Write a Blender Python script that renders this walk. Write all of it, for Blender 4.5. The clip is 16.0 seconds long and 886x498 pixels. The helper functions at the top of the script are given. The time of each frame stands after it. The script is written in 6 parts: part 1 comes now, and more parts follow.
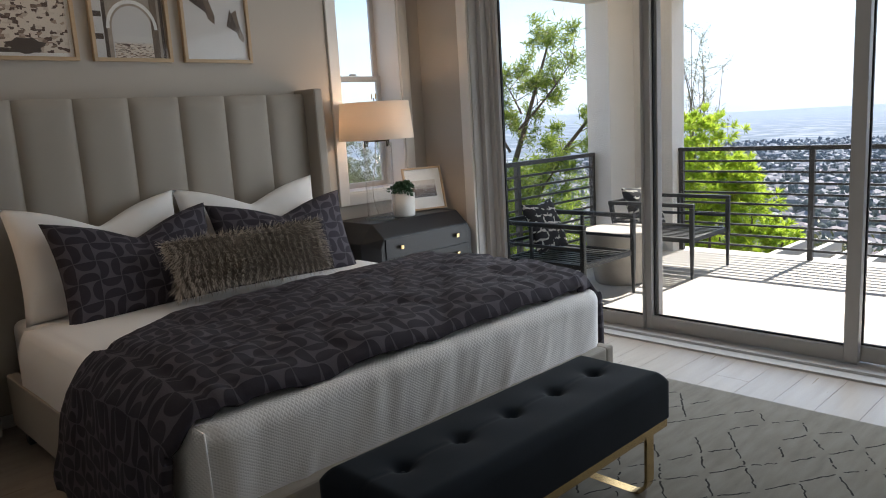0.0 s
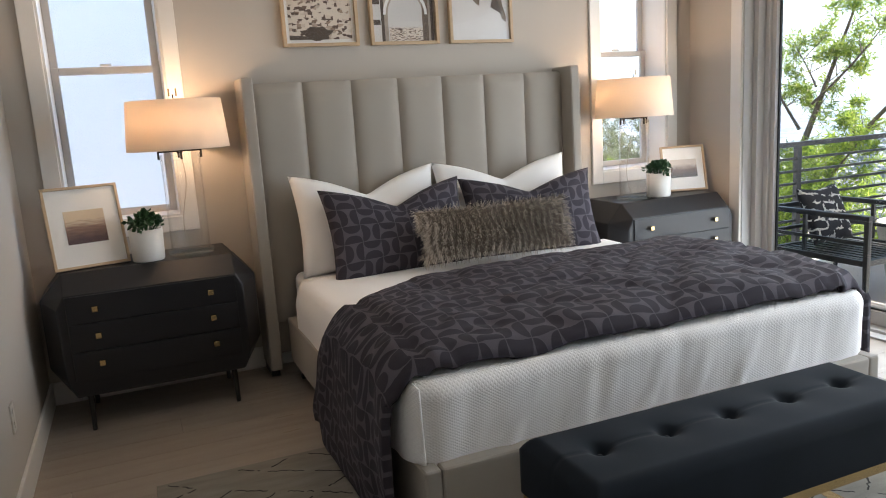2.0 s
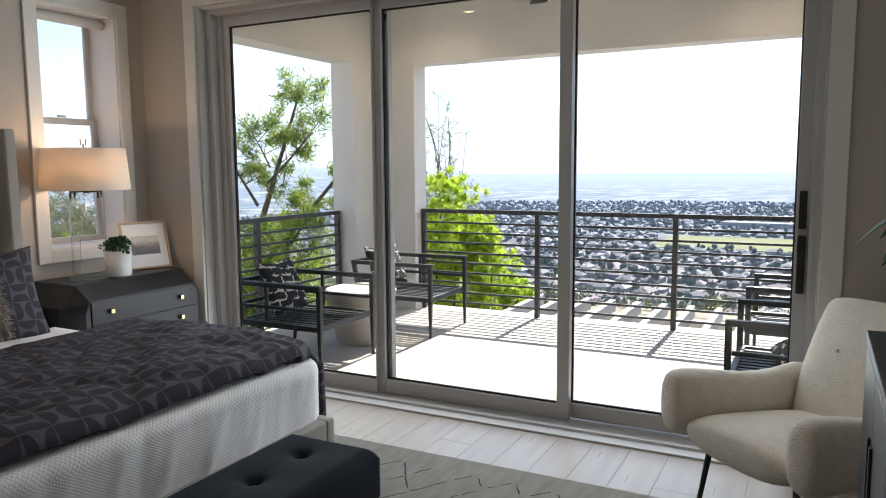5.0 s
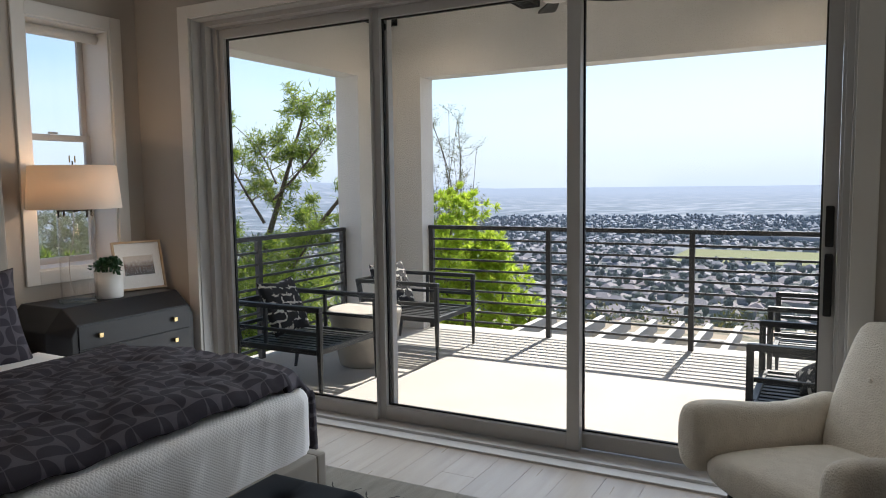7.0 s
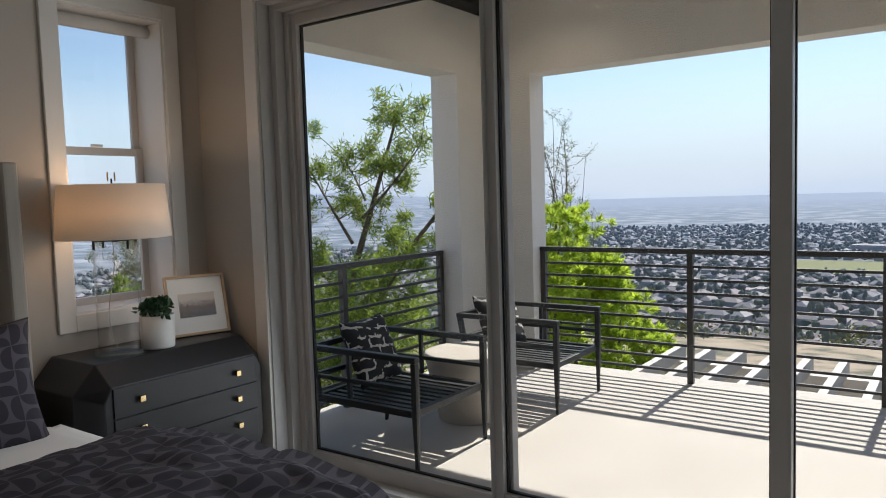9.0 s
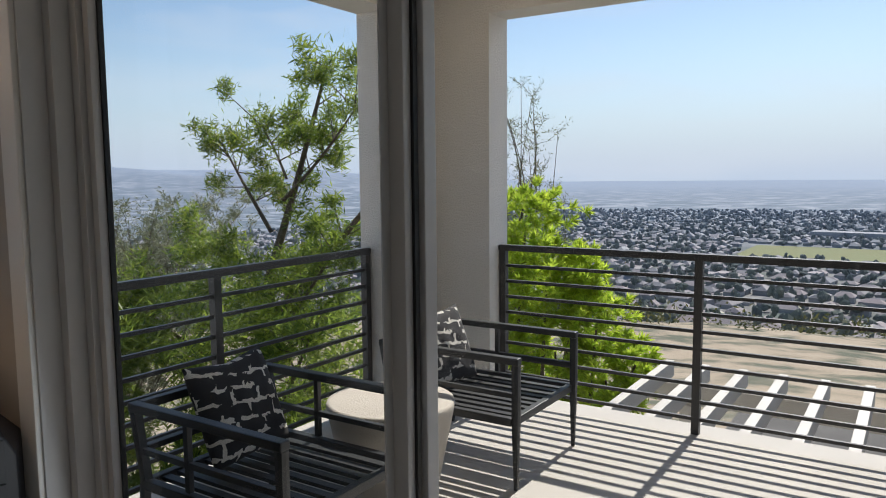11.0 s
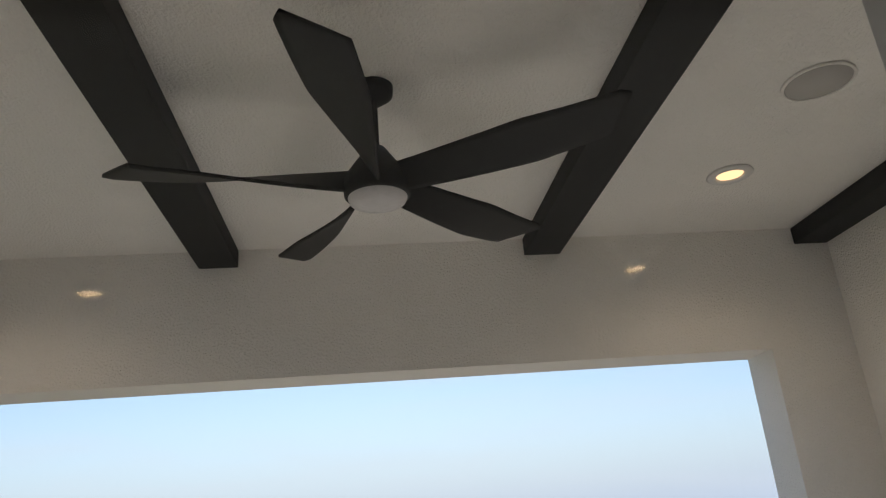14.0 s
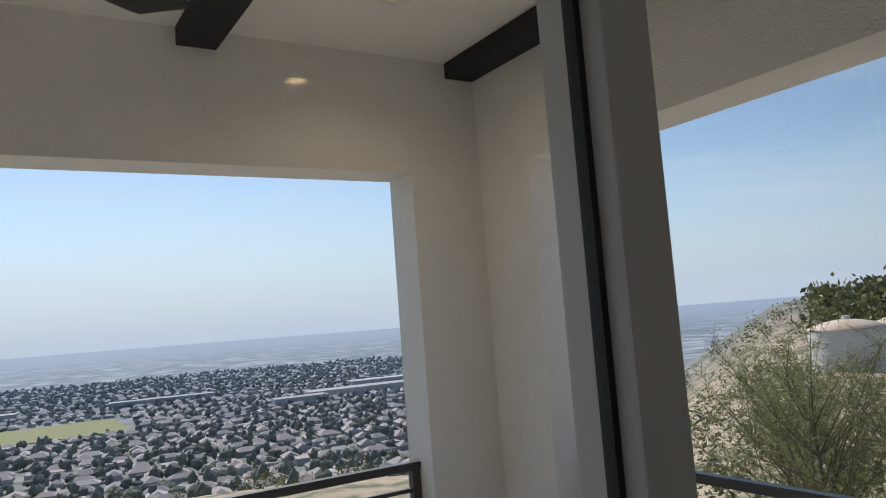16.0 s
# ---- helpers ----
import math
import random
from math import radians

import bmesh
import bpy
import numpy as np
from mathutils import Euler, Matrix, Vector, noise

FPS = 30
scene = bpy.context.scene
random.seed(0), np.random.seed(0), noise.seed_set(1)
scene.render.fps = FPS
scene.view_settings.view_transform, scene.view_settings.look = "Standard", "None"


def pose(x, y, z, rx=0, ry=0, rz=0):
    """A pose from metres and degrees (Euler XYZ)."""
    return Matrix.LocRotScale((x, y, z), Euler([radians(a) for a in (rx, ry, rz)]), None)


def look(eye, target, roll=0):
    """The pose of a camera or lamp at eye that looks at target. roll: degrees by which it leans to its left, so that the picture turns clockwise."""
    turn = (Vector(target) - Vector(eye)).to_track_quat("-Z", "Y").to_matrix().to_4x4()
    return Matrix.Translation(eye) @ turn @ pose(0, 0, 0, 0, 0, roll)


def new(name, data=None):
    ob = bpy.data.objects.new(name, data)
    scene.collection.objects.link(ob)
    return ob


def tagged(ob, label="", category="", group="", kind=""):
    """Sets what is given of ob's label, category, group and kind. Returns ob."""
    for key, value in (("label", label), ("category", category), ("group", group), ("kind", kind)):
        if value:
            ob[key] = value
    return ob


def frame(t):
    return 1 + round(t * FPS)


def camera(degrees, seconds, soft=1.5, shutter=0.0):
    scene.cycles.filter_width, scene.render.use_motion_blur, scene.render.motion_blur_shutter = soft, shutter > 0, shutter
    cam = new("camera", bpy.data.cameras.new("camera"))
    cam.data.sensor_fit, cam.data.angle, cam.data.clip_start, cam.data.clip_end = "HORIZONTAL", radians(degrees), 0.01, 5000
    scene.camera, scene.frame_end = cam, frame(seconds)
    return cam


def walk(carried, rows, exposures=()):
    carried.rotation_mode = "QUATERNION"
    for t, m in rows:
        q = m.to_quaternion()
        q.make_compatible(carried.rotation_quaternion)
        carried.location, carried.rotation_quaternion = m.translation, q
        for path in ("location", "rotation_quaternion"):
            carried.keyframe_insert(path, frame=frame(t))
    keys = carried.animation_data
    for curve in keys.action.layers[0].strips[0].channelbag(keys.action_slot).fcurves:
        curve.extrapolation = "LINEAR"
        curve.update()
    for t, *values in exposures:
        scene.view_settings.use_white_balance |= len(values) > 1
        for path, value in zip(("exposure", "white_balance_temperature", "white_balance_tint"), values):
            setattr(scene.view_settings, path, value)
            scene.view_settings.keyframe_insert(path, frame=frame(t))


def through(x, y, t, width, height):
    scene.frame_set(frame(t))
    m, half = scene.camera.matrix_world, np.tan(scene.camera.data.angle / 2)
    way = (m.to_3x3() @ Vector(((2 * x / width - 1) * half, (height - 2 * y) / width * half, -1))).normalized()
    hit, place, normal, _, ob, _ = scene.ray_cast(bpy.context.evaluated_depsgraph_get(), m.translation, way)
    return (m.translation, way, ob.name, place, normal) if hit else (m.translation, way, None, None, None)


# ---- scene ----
cam = camera(62.3, 16.0, soft=1.0)
PATH = [
    (0, (0.081, 1.29, 1.456), (-1.331, 2.664, 1.115), -3.4),
    (0.5, (0.182, 1.391, 1.468), (-1.47, 2.45, 1.083), -3.2),
    (1, (0.222, 1.41, 1.471), (-1.541, 2.271, 1.082), -2.9),
    (1.5, (0.236, 1.406, 1.472), (-1.576, 2.168, 1.108), -3.1),
    (2, (0.222, 1.416, 1.471), (-1.593, 2.172, 1.104), -3.5),
    (2.5, (0.205, 1.442, 1.471), (-1.576, 2.264, 1.078), -3.8),
    (3, (0.195, 1.468, 1.455), (-1.541, 2.38, 1.057), -3.9),
    (3.5, (0.181, 1.501, 1.453), (-1.468, 2.566, 1.069), -3.1),
    (4, (0.163, 1.517, 1.48), (-1.334, 2.799, 1.143), -2.2),
    (4.5, (0.161, 1.541, 1.485), (-1.056, 3.105, 1.216), -1.0),
    (5, (0.143, 1.56, 1.485), (-0.768, 3.326, 1.264), -0.4),
    (5.2, (0.137, 1.568, 1.485), (-0.662, 3.39, 1.279), -0.5),
    (7.3, (0.088, 1.883, 1.491), (-0.947, 3.586, 1.325), -0.9),
    (7.5, (0.034, 1.954, 1.497), (-1.112, 3.583, 1.319), -0.9),
    (8, (-0.2, 2.131, 1.507), (-1.421, 3.707, 1.346), -1.2),
    (8.5, (-0.409, 2.349, 1.513), (-1.597, 3.953, 1.384), -1.7),
    (10.8, (-1.215, 3.983, 1.506), (-2.297, 5.648, 1.268), -0.8),
    (11, (-1.289, 4.091, 1.514), (-2.375, 5.759, 1.315), -0.53),
    (11.5, (-1.422, 4.284, 1.629), (-2.498, 5.969, 1.582), -0.63),
    (12, (-1.554, 4.54, 1.669), (-2.626, 6.22, 1.838), -0.28),
    (12.5, (-1.694, 4.755, 1.715), (-2.66, 6.461, 2.109), -0.01),
    (13, (-1.842, 4.886, 1.817), (-2.422, 6.712, 2.391), -1.8),
    (13.5, (-1.845, 4.936, 1.864), (-2.006, 6.813, 2.535), -3.49),
    (14, (-1.795, 4.947, 1.883), (-1.571, 6.809, 2.579), -4.73),
    (14.5, (-1.792, 4.993, 1.834), (-1.207, 6.778, 2.521), -6.04),
    (15, (-1.745, 4.997, 1.846), (-0.92, 6.723, 2.43), -6.27),
    (15.5, (-1.722, 4.998, 1.842), (-0.762, 6.708, 2.238), -5.53),
    (16, (-1.715, 5.001, 1.78), (-0.663, 6.692, 1.966), -4.36),
]
EXPOSURES = [(0.0, 1.4), (0.6, 2.05), (1.5, 2.45), (3.5, 2.4), (4.5, 1.85), (5.2, 1.5), (7.3, 1.0), (8.0, 0.85), (8.7, 0.78), (10.8, 0.6), (12.0, 0.52), (13.0, 0.6), (14.5, 0.62), (15.5, 0.54), (16.0, 0.48)]
walk(cam, [(t, look(eye, target, roll)) for t, eye, target, roll in PATH], EXPOSURES)

# ---- daylight ----
world = bpy.data.worlds.new("world")
scene.world = world
world.use_nodes = True
wn = world.node_tree.nodes
sky = wn.new("ShaderNodeTexSky")
sky.sky_type = "NISHITA"
sky.sun_disc = False
SUN_EL, SUN_AZ = 44.5, 0.5
sky.sun_elevation, sky.sun_rotation = radians(SUN_EL), radians(SUN_AZ)
sky.air_density, sky.dust_density, sky.ozone_density = 1.0, 0.3, 2.0
wn["Background"].inputs["Strength"].default_value = 0.08
wl = world.node_tree.links
# a pale haze lies along the horizon
way, parts, low, haze = wn.new("ShaderNodeTexCoord"), wn.new("ShaderNodeSeparateXYZ"), wn.new("ShaderNodeMapRange"), wn.new("ShaderNodeMix")
wl.new(way.outputs["Generated"], parts.inputs[0])
wl.new(parts.outputs["Z"], low.inputs["Value"])
low.interpolation_type = "SMOOTHSTEP"
low.inputs["From Min"].default_value, low.inputs["From Max"].default_value = -0.02, 0.20
low.inputs["To Min"].default_value, low.inputs["To Max"].default_value = 0.95, 0.0
haze.data_type = "RGBA"
haze.inputs["B"].default_value = (4.3, 5.3, 6.9, 1)
wl.new(low.outputs["Result"], haze.inputs["Factor"])
wl.new(sky.outputs["Color"], haze.inputs["A"])
# thin streaks of high cloud
lay, wisp, veil, cloud = wn.new("ShaderNodeMapping"), wn.new("ShaderNodeTexNoise"), wn.new("ShaderNodeMapRange"), wn.new("ShaderNodeMix")
lay.inputs["Scale"].default_value = (1.2, 1.2, 9.0)
lay.inputs["Rotation"].default_value = (0.12, 0.05, 0)
wl.new(way.outputs["Generated"], lay.inputs["Vector"])
wl.new(lay.outputs["Vector"], wisp.inputs["Vector"])
wisp.inputs["Scale"].default_value, wisp.inputs["Detail"].default_value, wisp.inputs["Distortion"].default_value = 2.2, 6, 0.6
veil.inputs["From Min"].default_value, veil.inputs["From Max"].default_value, veil.inputs["To Max"].default_value = 0.48, 0.80, 0.45
wl.new(wisp.outputs["Fac"], veil.inputs["Value"])
cloud.data_type = "RGBA"
cloud.inputs["B"].default_value = (6.0, 6.6, 7.4, 1)
wl.new(veil.outputs["Result"], cloud.inputs["Factor"])
wl.new(haze.outputs["Result"], cloud.inputs["A"])
wl.new(cloud.outputs["Result"], wn["Background"].inputs["Color"])
sun = new("sun", bpy.data.lights.new("sun", "SUN"))
sun.data.energy, sun.data.angle, sun.data.color = 4.0, radians(0.53), (1.0, 0.95, 0.87)
sun_way = Vector((math.sin(radians(SUN_AZ)) * math.cos(radians(SUN_EL)), math.cos(radians(SUN_AZ)) * math.cos(radians(SUN_EL)), math.sin(radians(SUN_EL))))
sun.matrix_world = look(sun_way * 50, (0, 0, 0))

# daylight that the door's opening lets in
skylight = new("door_daylight", bpy.data.lights.new("door_daylight", "AREA"))
skylight.data.shape, skylight.data.size, skylight.data.size_y = "RECTANGLE", 3.6, 2.4
skylight.data.energy, skylight.data.color = 16, (0.86, 0.94, 1.0)
skylight.matrix_world = look((-1.75, 5.305, 1.28), (-1.75, 3.0, 1.0))

# ---- materials ----
def material(name, base, second=None, size=0.3, rough=0.6, metal=0.0, bump=0.0, bump_size=0.01, sheen=0.0, mix=0.5, spread=0.0, stretch=(1, 1, 1), spec=0.5):
    """A node material: two colours mixed by broad and fine noise, a fine bump, and a spread of tone between alike pieces."""
    m = bpy.data.materials.new(name)
    m.use_nodes = True
    n, l = m.node_tree.nodes, m.node_tree.links
    b = n["Principled BSDF"]
    b.inputs["Metallic"].default_value = metal
    b.inputs["Sheen Weight"].default_value = sheen
    b.inputs["Specular IOR Level"].default_value = spec
    tc = n.new("ShaderNodeTexCoord")
    mp = n.new("ShaderNodeMapping")
    mp.inputs["Scale"].default_value = stretch
    l.new(tc.outputs["Object"], mp.inputs["Vector"])
    broad, fine = n.new("ShaderNodeTexNoise"), n.new("ShaderNodeTexNoise")
    broad.inputs["Scale"].default_value, broad.inputs["Detail"].default_value = 1 / size, 4
    fine.inputs["Scale"].default_value, fine.inputs["Detail"].default_value = 1 / bump_size, 3
    for t in (broad, fine):
        l.new(mp.outputs["Vector"], t.inputs["Vector"])
    add = n.new("ShaderNodeMath")
    add.operation = "MULTIPLY_ADD"
    l.new(fine.outputs["Fac"], add.inputs[0])
    add.inputs[1].default_value = 0.4
    sub = n.new("ShaderNodeMath")
    sub.operation = "MULTIPLY_ADD"
    l.new(broad.outputs["Fac"], sub.inputs[0])
    sub.inputs[1].default_value, sub.inputs[2].default_value = 1.6, -0.5
    l.new(sub.outputs[0], add.inputs[2])
    mul = n.new("ShaderNodeMath")
    mul.operation, mul.use_clamp = "MULTIPLY", True
    l.new(add.outputs[0], mul.inputs[0])
    mul.inputs[1].default_value = mix * 2
    cm = n.new("ShaderNodeMix")
    cm.data_type = "RGBA"
    second = second or tuple(c * 0.82 for c in base)
    cm.inputs["A"].default_value, cm.inputs["B"].default_value = (*base, 1), (*second, 1)
    l.new(mul.outputs[0], cm.inputs["Factor"])
    out = cm.outputs["Result"]
    if spread:
        oi, hv, mr = n.new("ShaderNodeObjectInfo"), n.new("ShaderNodeHueSaturation"), n.new("ShaderNodeMapRange")
        mr.inputs["To Min"].default_value, mr.inputs["To Max"].default_value = 1 - spread, 1 + spread
        l.new(oi.outputs["Random"], mr.inputs["Value"])
        l.new(mr.outputs["Result"], hv.inputs["Value"])
        l.new(out, hv.inputs["Color"])
        out = hv.outputs["Color"]
    l.new(out, b.inputs["Base Color"])
    rr = n.new("ShaderNodeMapRange")
    rr.inputs["To Min"].default_value, rr.inputs["To Max"].default_value = max(rough - 0.08, 0.02), min(rough + 0.08, 1)
    l.new(broad.outputs["Fac"], rr.inputs["Value"])
    l.new(rr.outputs["Result"], b.inputs["Roughness"])
    if bump:
        bp = n.new("ShaderNodeBump")
        bp.inputs["Strength"].default_value, bp.inputs["Distance"].default_value = bump, bump_size
        l.new(fine.outputs["Fac"], bp.inputs["Height"])
        l.new(bp.outputs["Normal"], b.inputs["Normal"])
    return m


def glass_material(name, rough=0.0, tint=(1, 1, 1)):
    """Thin clear glass: straight through, with a mirror part by Fresnel."""
    m = bpy.data.materials.new(name)
    m.use_nodes = True
    n, l = m.node_tree.nodes, m.node_tree.links
    n.remove(n["Principled BSDF"])
    tr, gl, mx, fr = n.new("ShaderNodeBsdfTransparent"), n.new("ShaderNodeBsdfGlossy"), n.new("ShaderNodeMixShader"), n.new("ShaderNodeLayerWeight")
    fr.inputs["Blend"].default_value = 0.5
    pw, ml = n.new("ShaderNodeMath"), n.new("ShaderNodeMath")
    pw.operation, ml.operation = "POWER", "MULTIPLY_ADD"
    pw.inputs[1].default_value, ml.inputs[1].default_value, ml.inputs[2].default_value = 5, 0.8, 0.02
    l.new(fr.outputs["Facing"], pw.inputs[0])
    l.new(pw.outputs[0], ml.inputs[0])
    tr.inputs["Color"].default_value = (*tint, 1)
    gl.inputs["Roughness"].default_value = rough
    l.new(ml.outputs[0], mx.inputs[0])
    l.new(tr.outputs[0], mx.inputs[1])
    l.new(gl.outputs[0], mx.inputs[2])
    l.new(mx.outputs[0], n["Material Output"].inputs["Surface"])
    return m


def glow_material(name, colour, strength):
    m = bpy.data.materials.new(name)
    m.use_nodes = True
    b = m.node_tree.nodes["Principled BSDF"]
    b.inputs["Base Color"].default_value = (*colour, 1)
    b.inputs["Emission Color"].default_value, b.inputs["Emission Strength"].default_value = (*colour, 1), strength
    return m


def leaf_material(name, light, dark, through=0.45):
    """Leaves: each with its own tone, part of the light passing through."""
    m = bpy.data.materials.new(name)
    m.use_nodes = True
    n, l = m.node_tree.nodes, m.node_tree.links
    b = n["Principled BSDF"]
    b.inputs["Roughness"].default_value = 0.5
    g, cm, tl, mx = n.new("ShaderNodeNewGeometry"), n.new("ShaderNodeMix"), n.new("ShaderNodeBsdfTranslucent"), n.new("ShaderNodeMixShader")
    cm.data_type = "RGBA"
    cm.inputs["A"].default_value, cm.inputs["B"].default_value = (*light, 1), (*dark, 1)
    l.new(g.outputs["Random Per Island"], cm.inputs["Factor"])
    l.new(cm.outputs["Result"], b.inputs["Base Color"])
    l.new(cm.outputs["Result"], tl.inputs["Color"])
    mx.inputs[0].default_value = through
    l.new(b.outputs[0], mx.inputs[1])
    l.new(tl.outputs[0], mx.inputs[2])
    l.new(mx.outputs[0], n["Material Output"].inputs["Surface"])
    return m


WALL = material("wall_paint", (0.48, 0.44, 0.395), (0.455, 0.415, 0.37), 1.2, 0.75, bump=0.08, bump_size=0.004)
CEIL = material("ceiling_paint", (0.78, 0.76, 0.72), None, 1.5, 0.8, mix=0.2)
TRIM = material("white_trim_paint", (0.76, 0.74, 0.71), (0.70, 0.68, 0.65), 0.8, 0.4)
VINYL = material("white_vinyl", (0.55, 0.54, 0.535), (0.49, 0.48, 0.475), 0.5, 0.35)
GASKET = material("black_rubber", (0.015, 0.015, 0.016), None, 0.2, 0.5)
OAK = material("pale_oak", (0.36, 0.305, 0.255), (0.28, 0.235, 0.195), 0.35, 0.30, bump=0.08, bump_size=0.012, spread=0.06, stretch=(6, 0.5, 1))
SUBFLOOR = material("dark_joint", (0.10, 0.08, 0.06), None, 0.5, 0.8)
STUCCO = material("white_stucco", (0.86, 0.83, 0.785), (0.81, 0.78, 0.735), 0.25, 0.9, bump=0.9, bump_size=0.010)
DECK = material("grey_deck_coating", (0.53, 0.505, 0.465), (0.48, 0.455, 0.42), 0.5, 0.8, bump=0.2, bump_size=0.006)
RAIL = material("dark_grey_painted_steel", (0.052, 0.050, 0.049), (0.042, 0.040, 0.039), 0.3, 0.4)
BEAM = material("black_stained_beam", (0.018, 0.017, 0.016), (0.010, 0.010, 0.009), 0.3, 0.7, bump=0.15, bump_size=0.01, stretch=(4, 0.6, 4), spec=0.2)
GLASS = glass_material("clear_glass")


# ---- building helpers ----
def link(name, bm, mat, parent=None, smooth=False):
    me = bpy.data.meshes.new(name)
    bmesh.ops.recalc_face_normals(bm, faces=bm.faces)
    bm.to_mesh(me)
    bm.free()
    me.materials.append(mat)
    if smooth:
        me.polygons.foreach_set("use_smooth", [True] * len(me.polygons))
    ob = new(name, me)
    ob.parent = parent
    return ob


def part(name, bm, mat, parent, label="", smooth=False):
    ob = link(name, bm, mat, parent, smooth)
    return tagged(ob, label) if label else ob


def piece(name, me, parent, place, turn=0):
    ob = new(name, me)
    ob.parent = parent
    ob.matrix_basis = pose(*place, 0, 0, turn)
    return ob


def thing(name, at, label, category, group="", turn=0):
    ob = new(name)
    ob.empty_display_size = 0.1
    ob.matrix_basis = pose(*at, 0, 0, turn)
    return tagged(ob, label, category, group)


def box(x0, x1, y0, y1, z0, z1, bevel=0.0, bm=None, segments=2):
    bm = bm or bmesh.new()
    r = bmesh.ops.create_cube(bm, size=1)
    for v in r["verts"]:
        v.co = Vector(((x0 + x1) / 2 + v.co.x * (x1 - x0), (y0 + y1) / 2 + v.co.y * (y1 - y0), (z0 + z1) / 2 + v.co.z * (z1 - z0)))
    if bevel:
        es = list({e for v in r["verts"] for e in v.link_edges})
        bmesh.ops.bevel(bm, geom=es, offset=bevel, segments=segments, profile=0.6, affect="EDGES")
    return bm


def rod(p0, p1, r0, r1=None, seg=10, bm=None):
    bm = bm or bmesh.new()
    p0, p1 = Vector(p0), Vector(p1)
    q = (p1 - p0).to_track_quat("Z", "Y")
    r1 = r0 if r1 is None else r1
    way = [(math.cos(2 * math.pi * i / seg), math.sin(2 * math.pi * i / seg)) for i in range(seg)]
    a = [bm.verts.new(p0 + q @ Vector((r0 * c, r0 * s, 0))) for c, s in way]
    b = [bm.verts.new(p1 + q @ Vector((r1 * c, r1 * s, 0))) for c, s in way]
    for i in range(seg):
        j = (i + 1) % seg
        bm.faces.new((a[i], a[j], b[j], b[i]))
    bm.faces.new(a[::-1])
    bm.faces.new(b)
    return bm


def bar(p0, p1, w, h, bm=None, bevel=0.0, up=(0, 0, 1)):
    """A square bar from p0 to p1: w across, h along up."""
    bm = bm or bmesh.new()
    p0, p1, up = Vector(p0), Vector(p1), Vector(up)
    d = (p1 - p0).normalized()
    s = d.cross(up).normalized()
    u = s.cross(d)
    vs = [bm.verts.new(p + s * a * w / 2 + u * b * h / 2) for p in (p0, p1) for a, b in ((-1, -1), (1, -1), (1, 1), (-1, 1))]
    fs = [bm.faces.new([vs[i] for i in q]) for q in ((0, 1, 2, 3), (4, 7, 6, 5), (0, 4, 5, 1), (1, 5, 6, 2), (2, 6, 7, 3), (3, 7, 4, 0))]
    if bevel:
        bmesh.ops.bevel(bm, geom=list({e for f in fs for e in f.edges}), offset=bevel, segments=2, affect="EDGES")
    return bm


def lathe(profile, seg=32, bm=None, at=(0, 0, 0)):
    """A turned body from (radius, height) pairs."""
    bm = bm or bmesh.new()
    rings = []
    for r, z in profile:
        if r < 1e-5:
            rings.append([bm.verts.new((at[0], at[1], at[2] + z))])
        else:
            rings.append([bm.verts.new((at[0] + r * math.cos(2 * math.pi * i / seg), at[1] + r * math.sin(2 * math.pi * i / seg), at[2] + z)) for i in range(seg)])
    for a, b in zip(rings, rings[1:]):
        for i in range(seg):
            j = (i + 1) % seg
            q = [a[i % len(a)], a[j % len(a)], b[j % len(b)], b[i % len(b)]]
            q = list(dict.fromkeys(q))
            if len(q) > 2:
                bm.faces.new(q)
    return bm


def sheet(f, nu, nv, bm=None, uv=None, closed=False):
    """A grid surface from f(u, v), u and v from 0 to 1, with UVs in metres when uv(u, v) is given."""
    bm = bm or bmesh.new()
    g = [[bm.verts.new(f(i / nu, j / nv)) for j in range(nv + 1)] for i in range(nu + 1)]
    lay = bm.loops.layers.uv.verify() if uv else None
    for i in range(nu):
        for j in range(nv):
            fc = bm.faces.new((g[i][j], g[i + 1][j], g[i + 1][j + 1], g[i][j + 1]))
            if uv:
                for lp, (a, b) in zip(fc.loops, ((i, j), (i + 1, j), (i + 1, j + 1), (i, j + 1))):
                    lp[lay].uv = uv(a / nu, b / nv)
    return bm


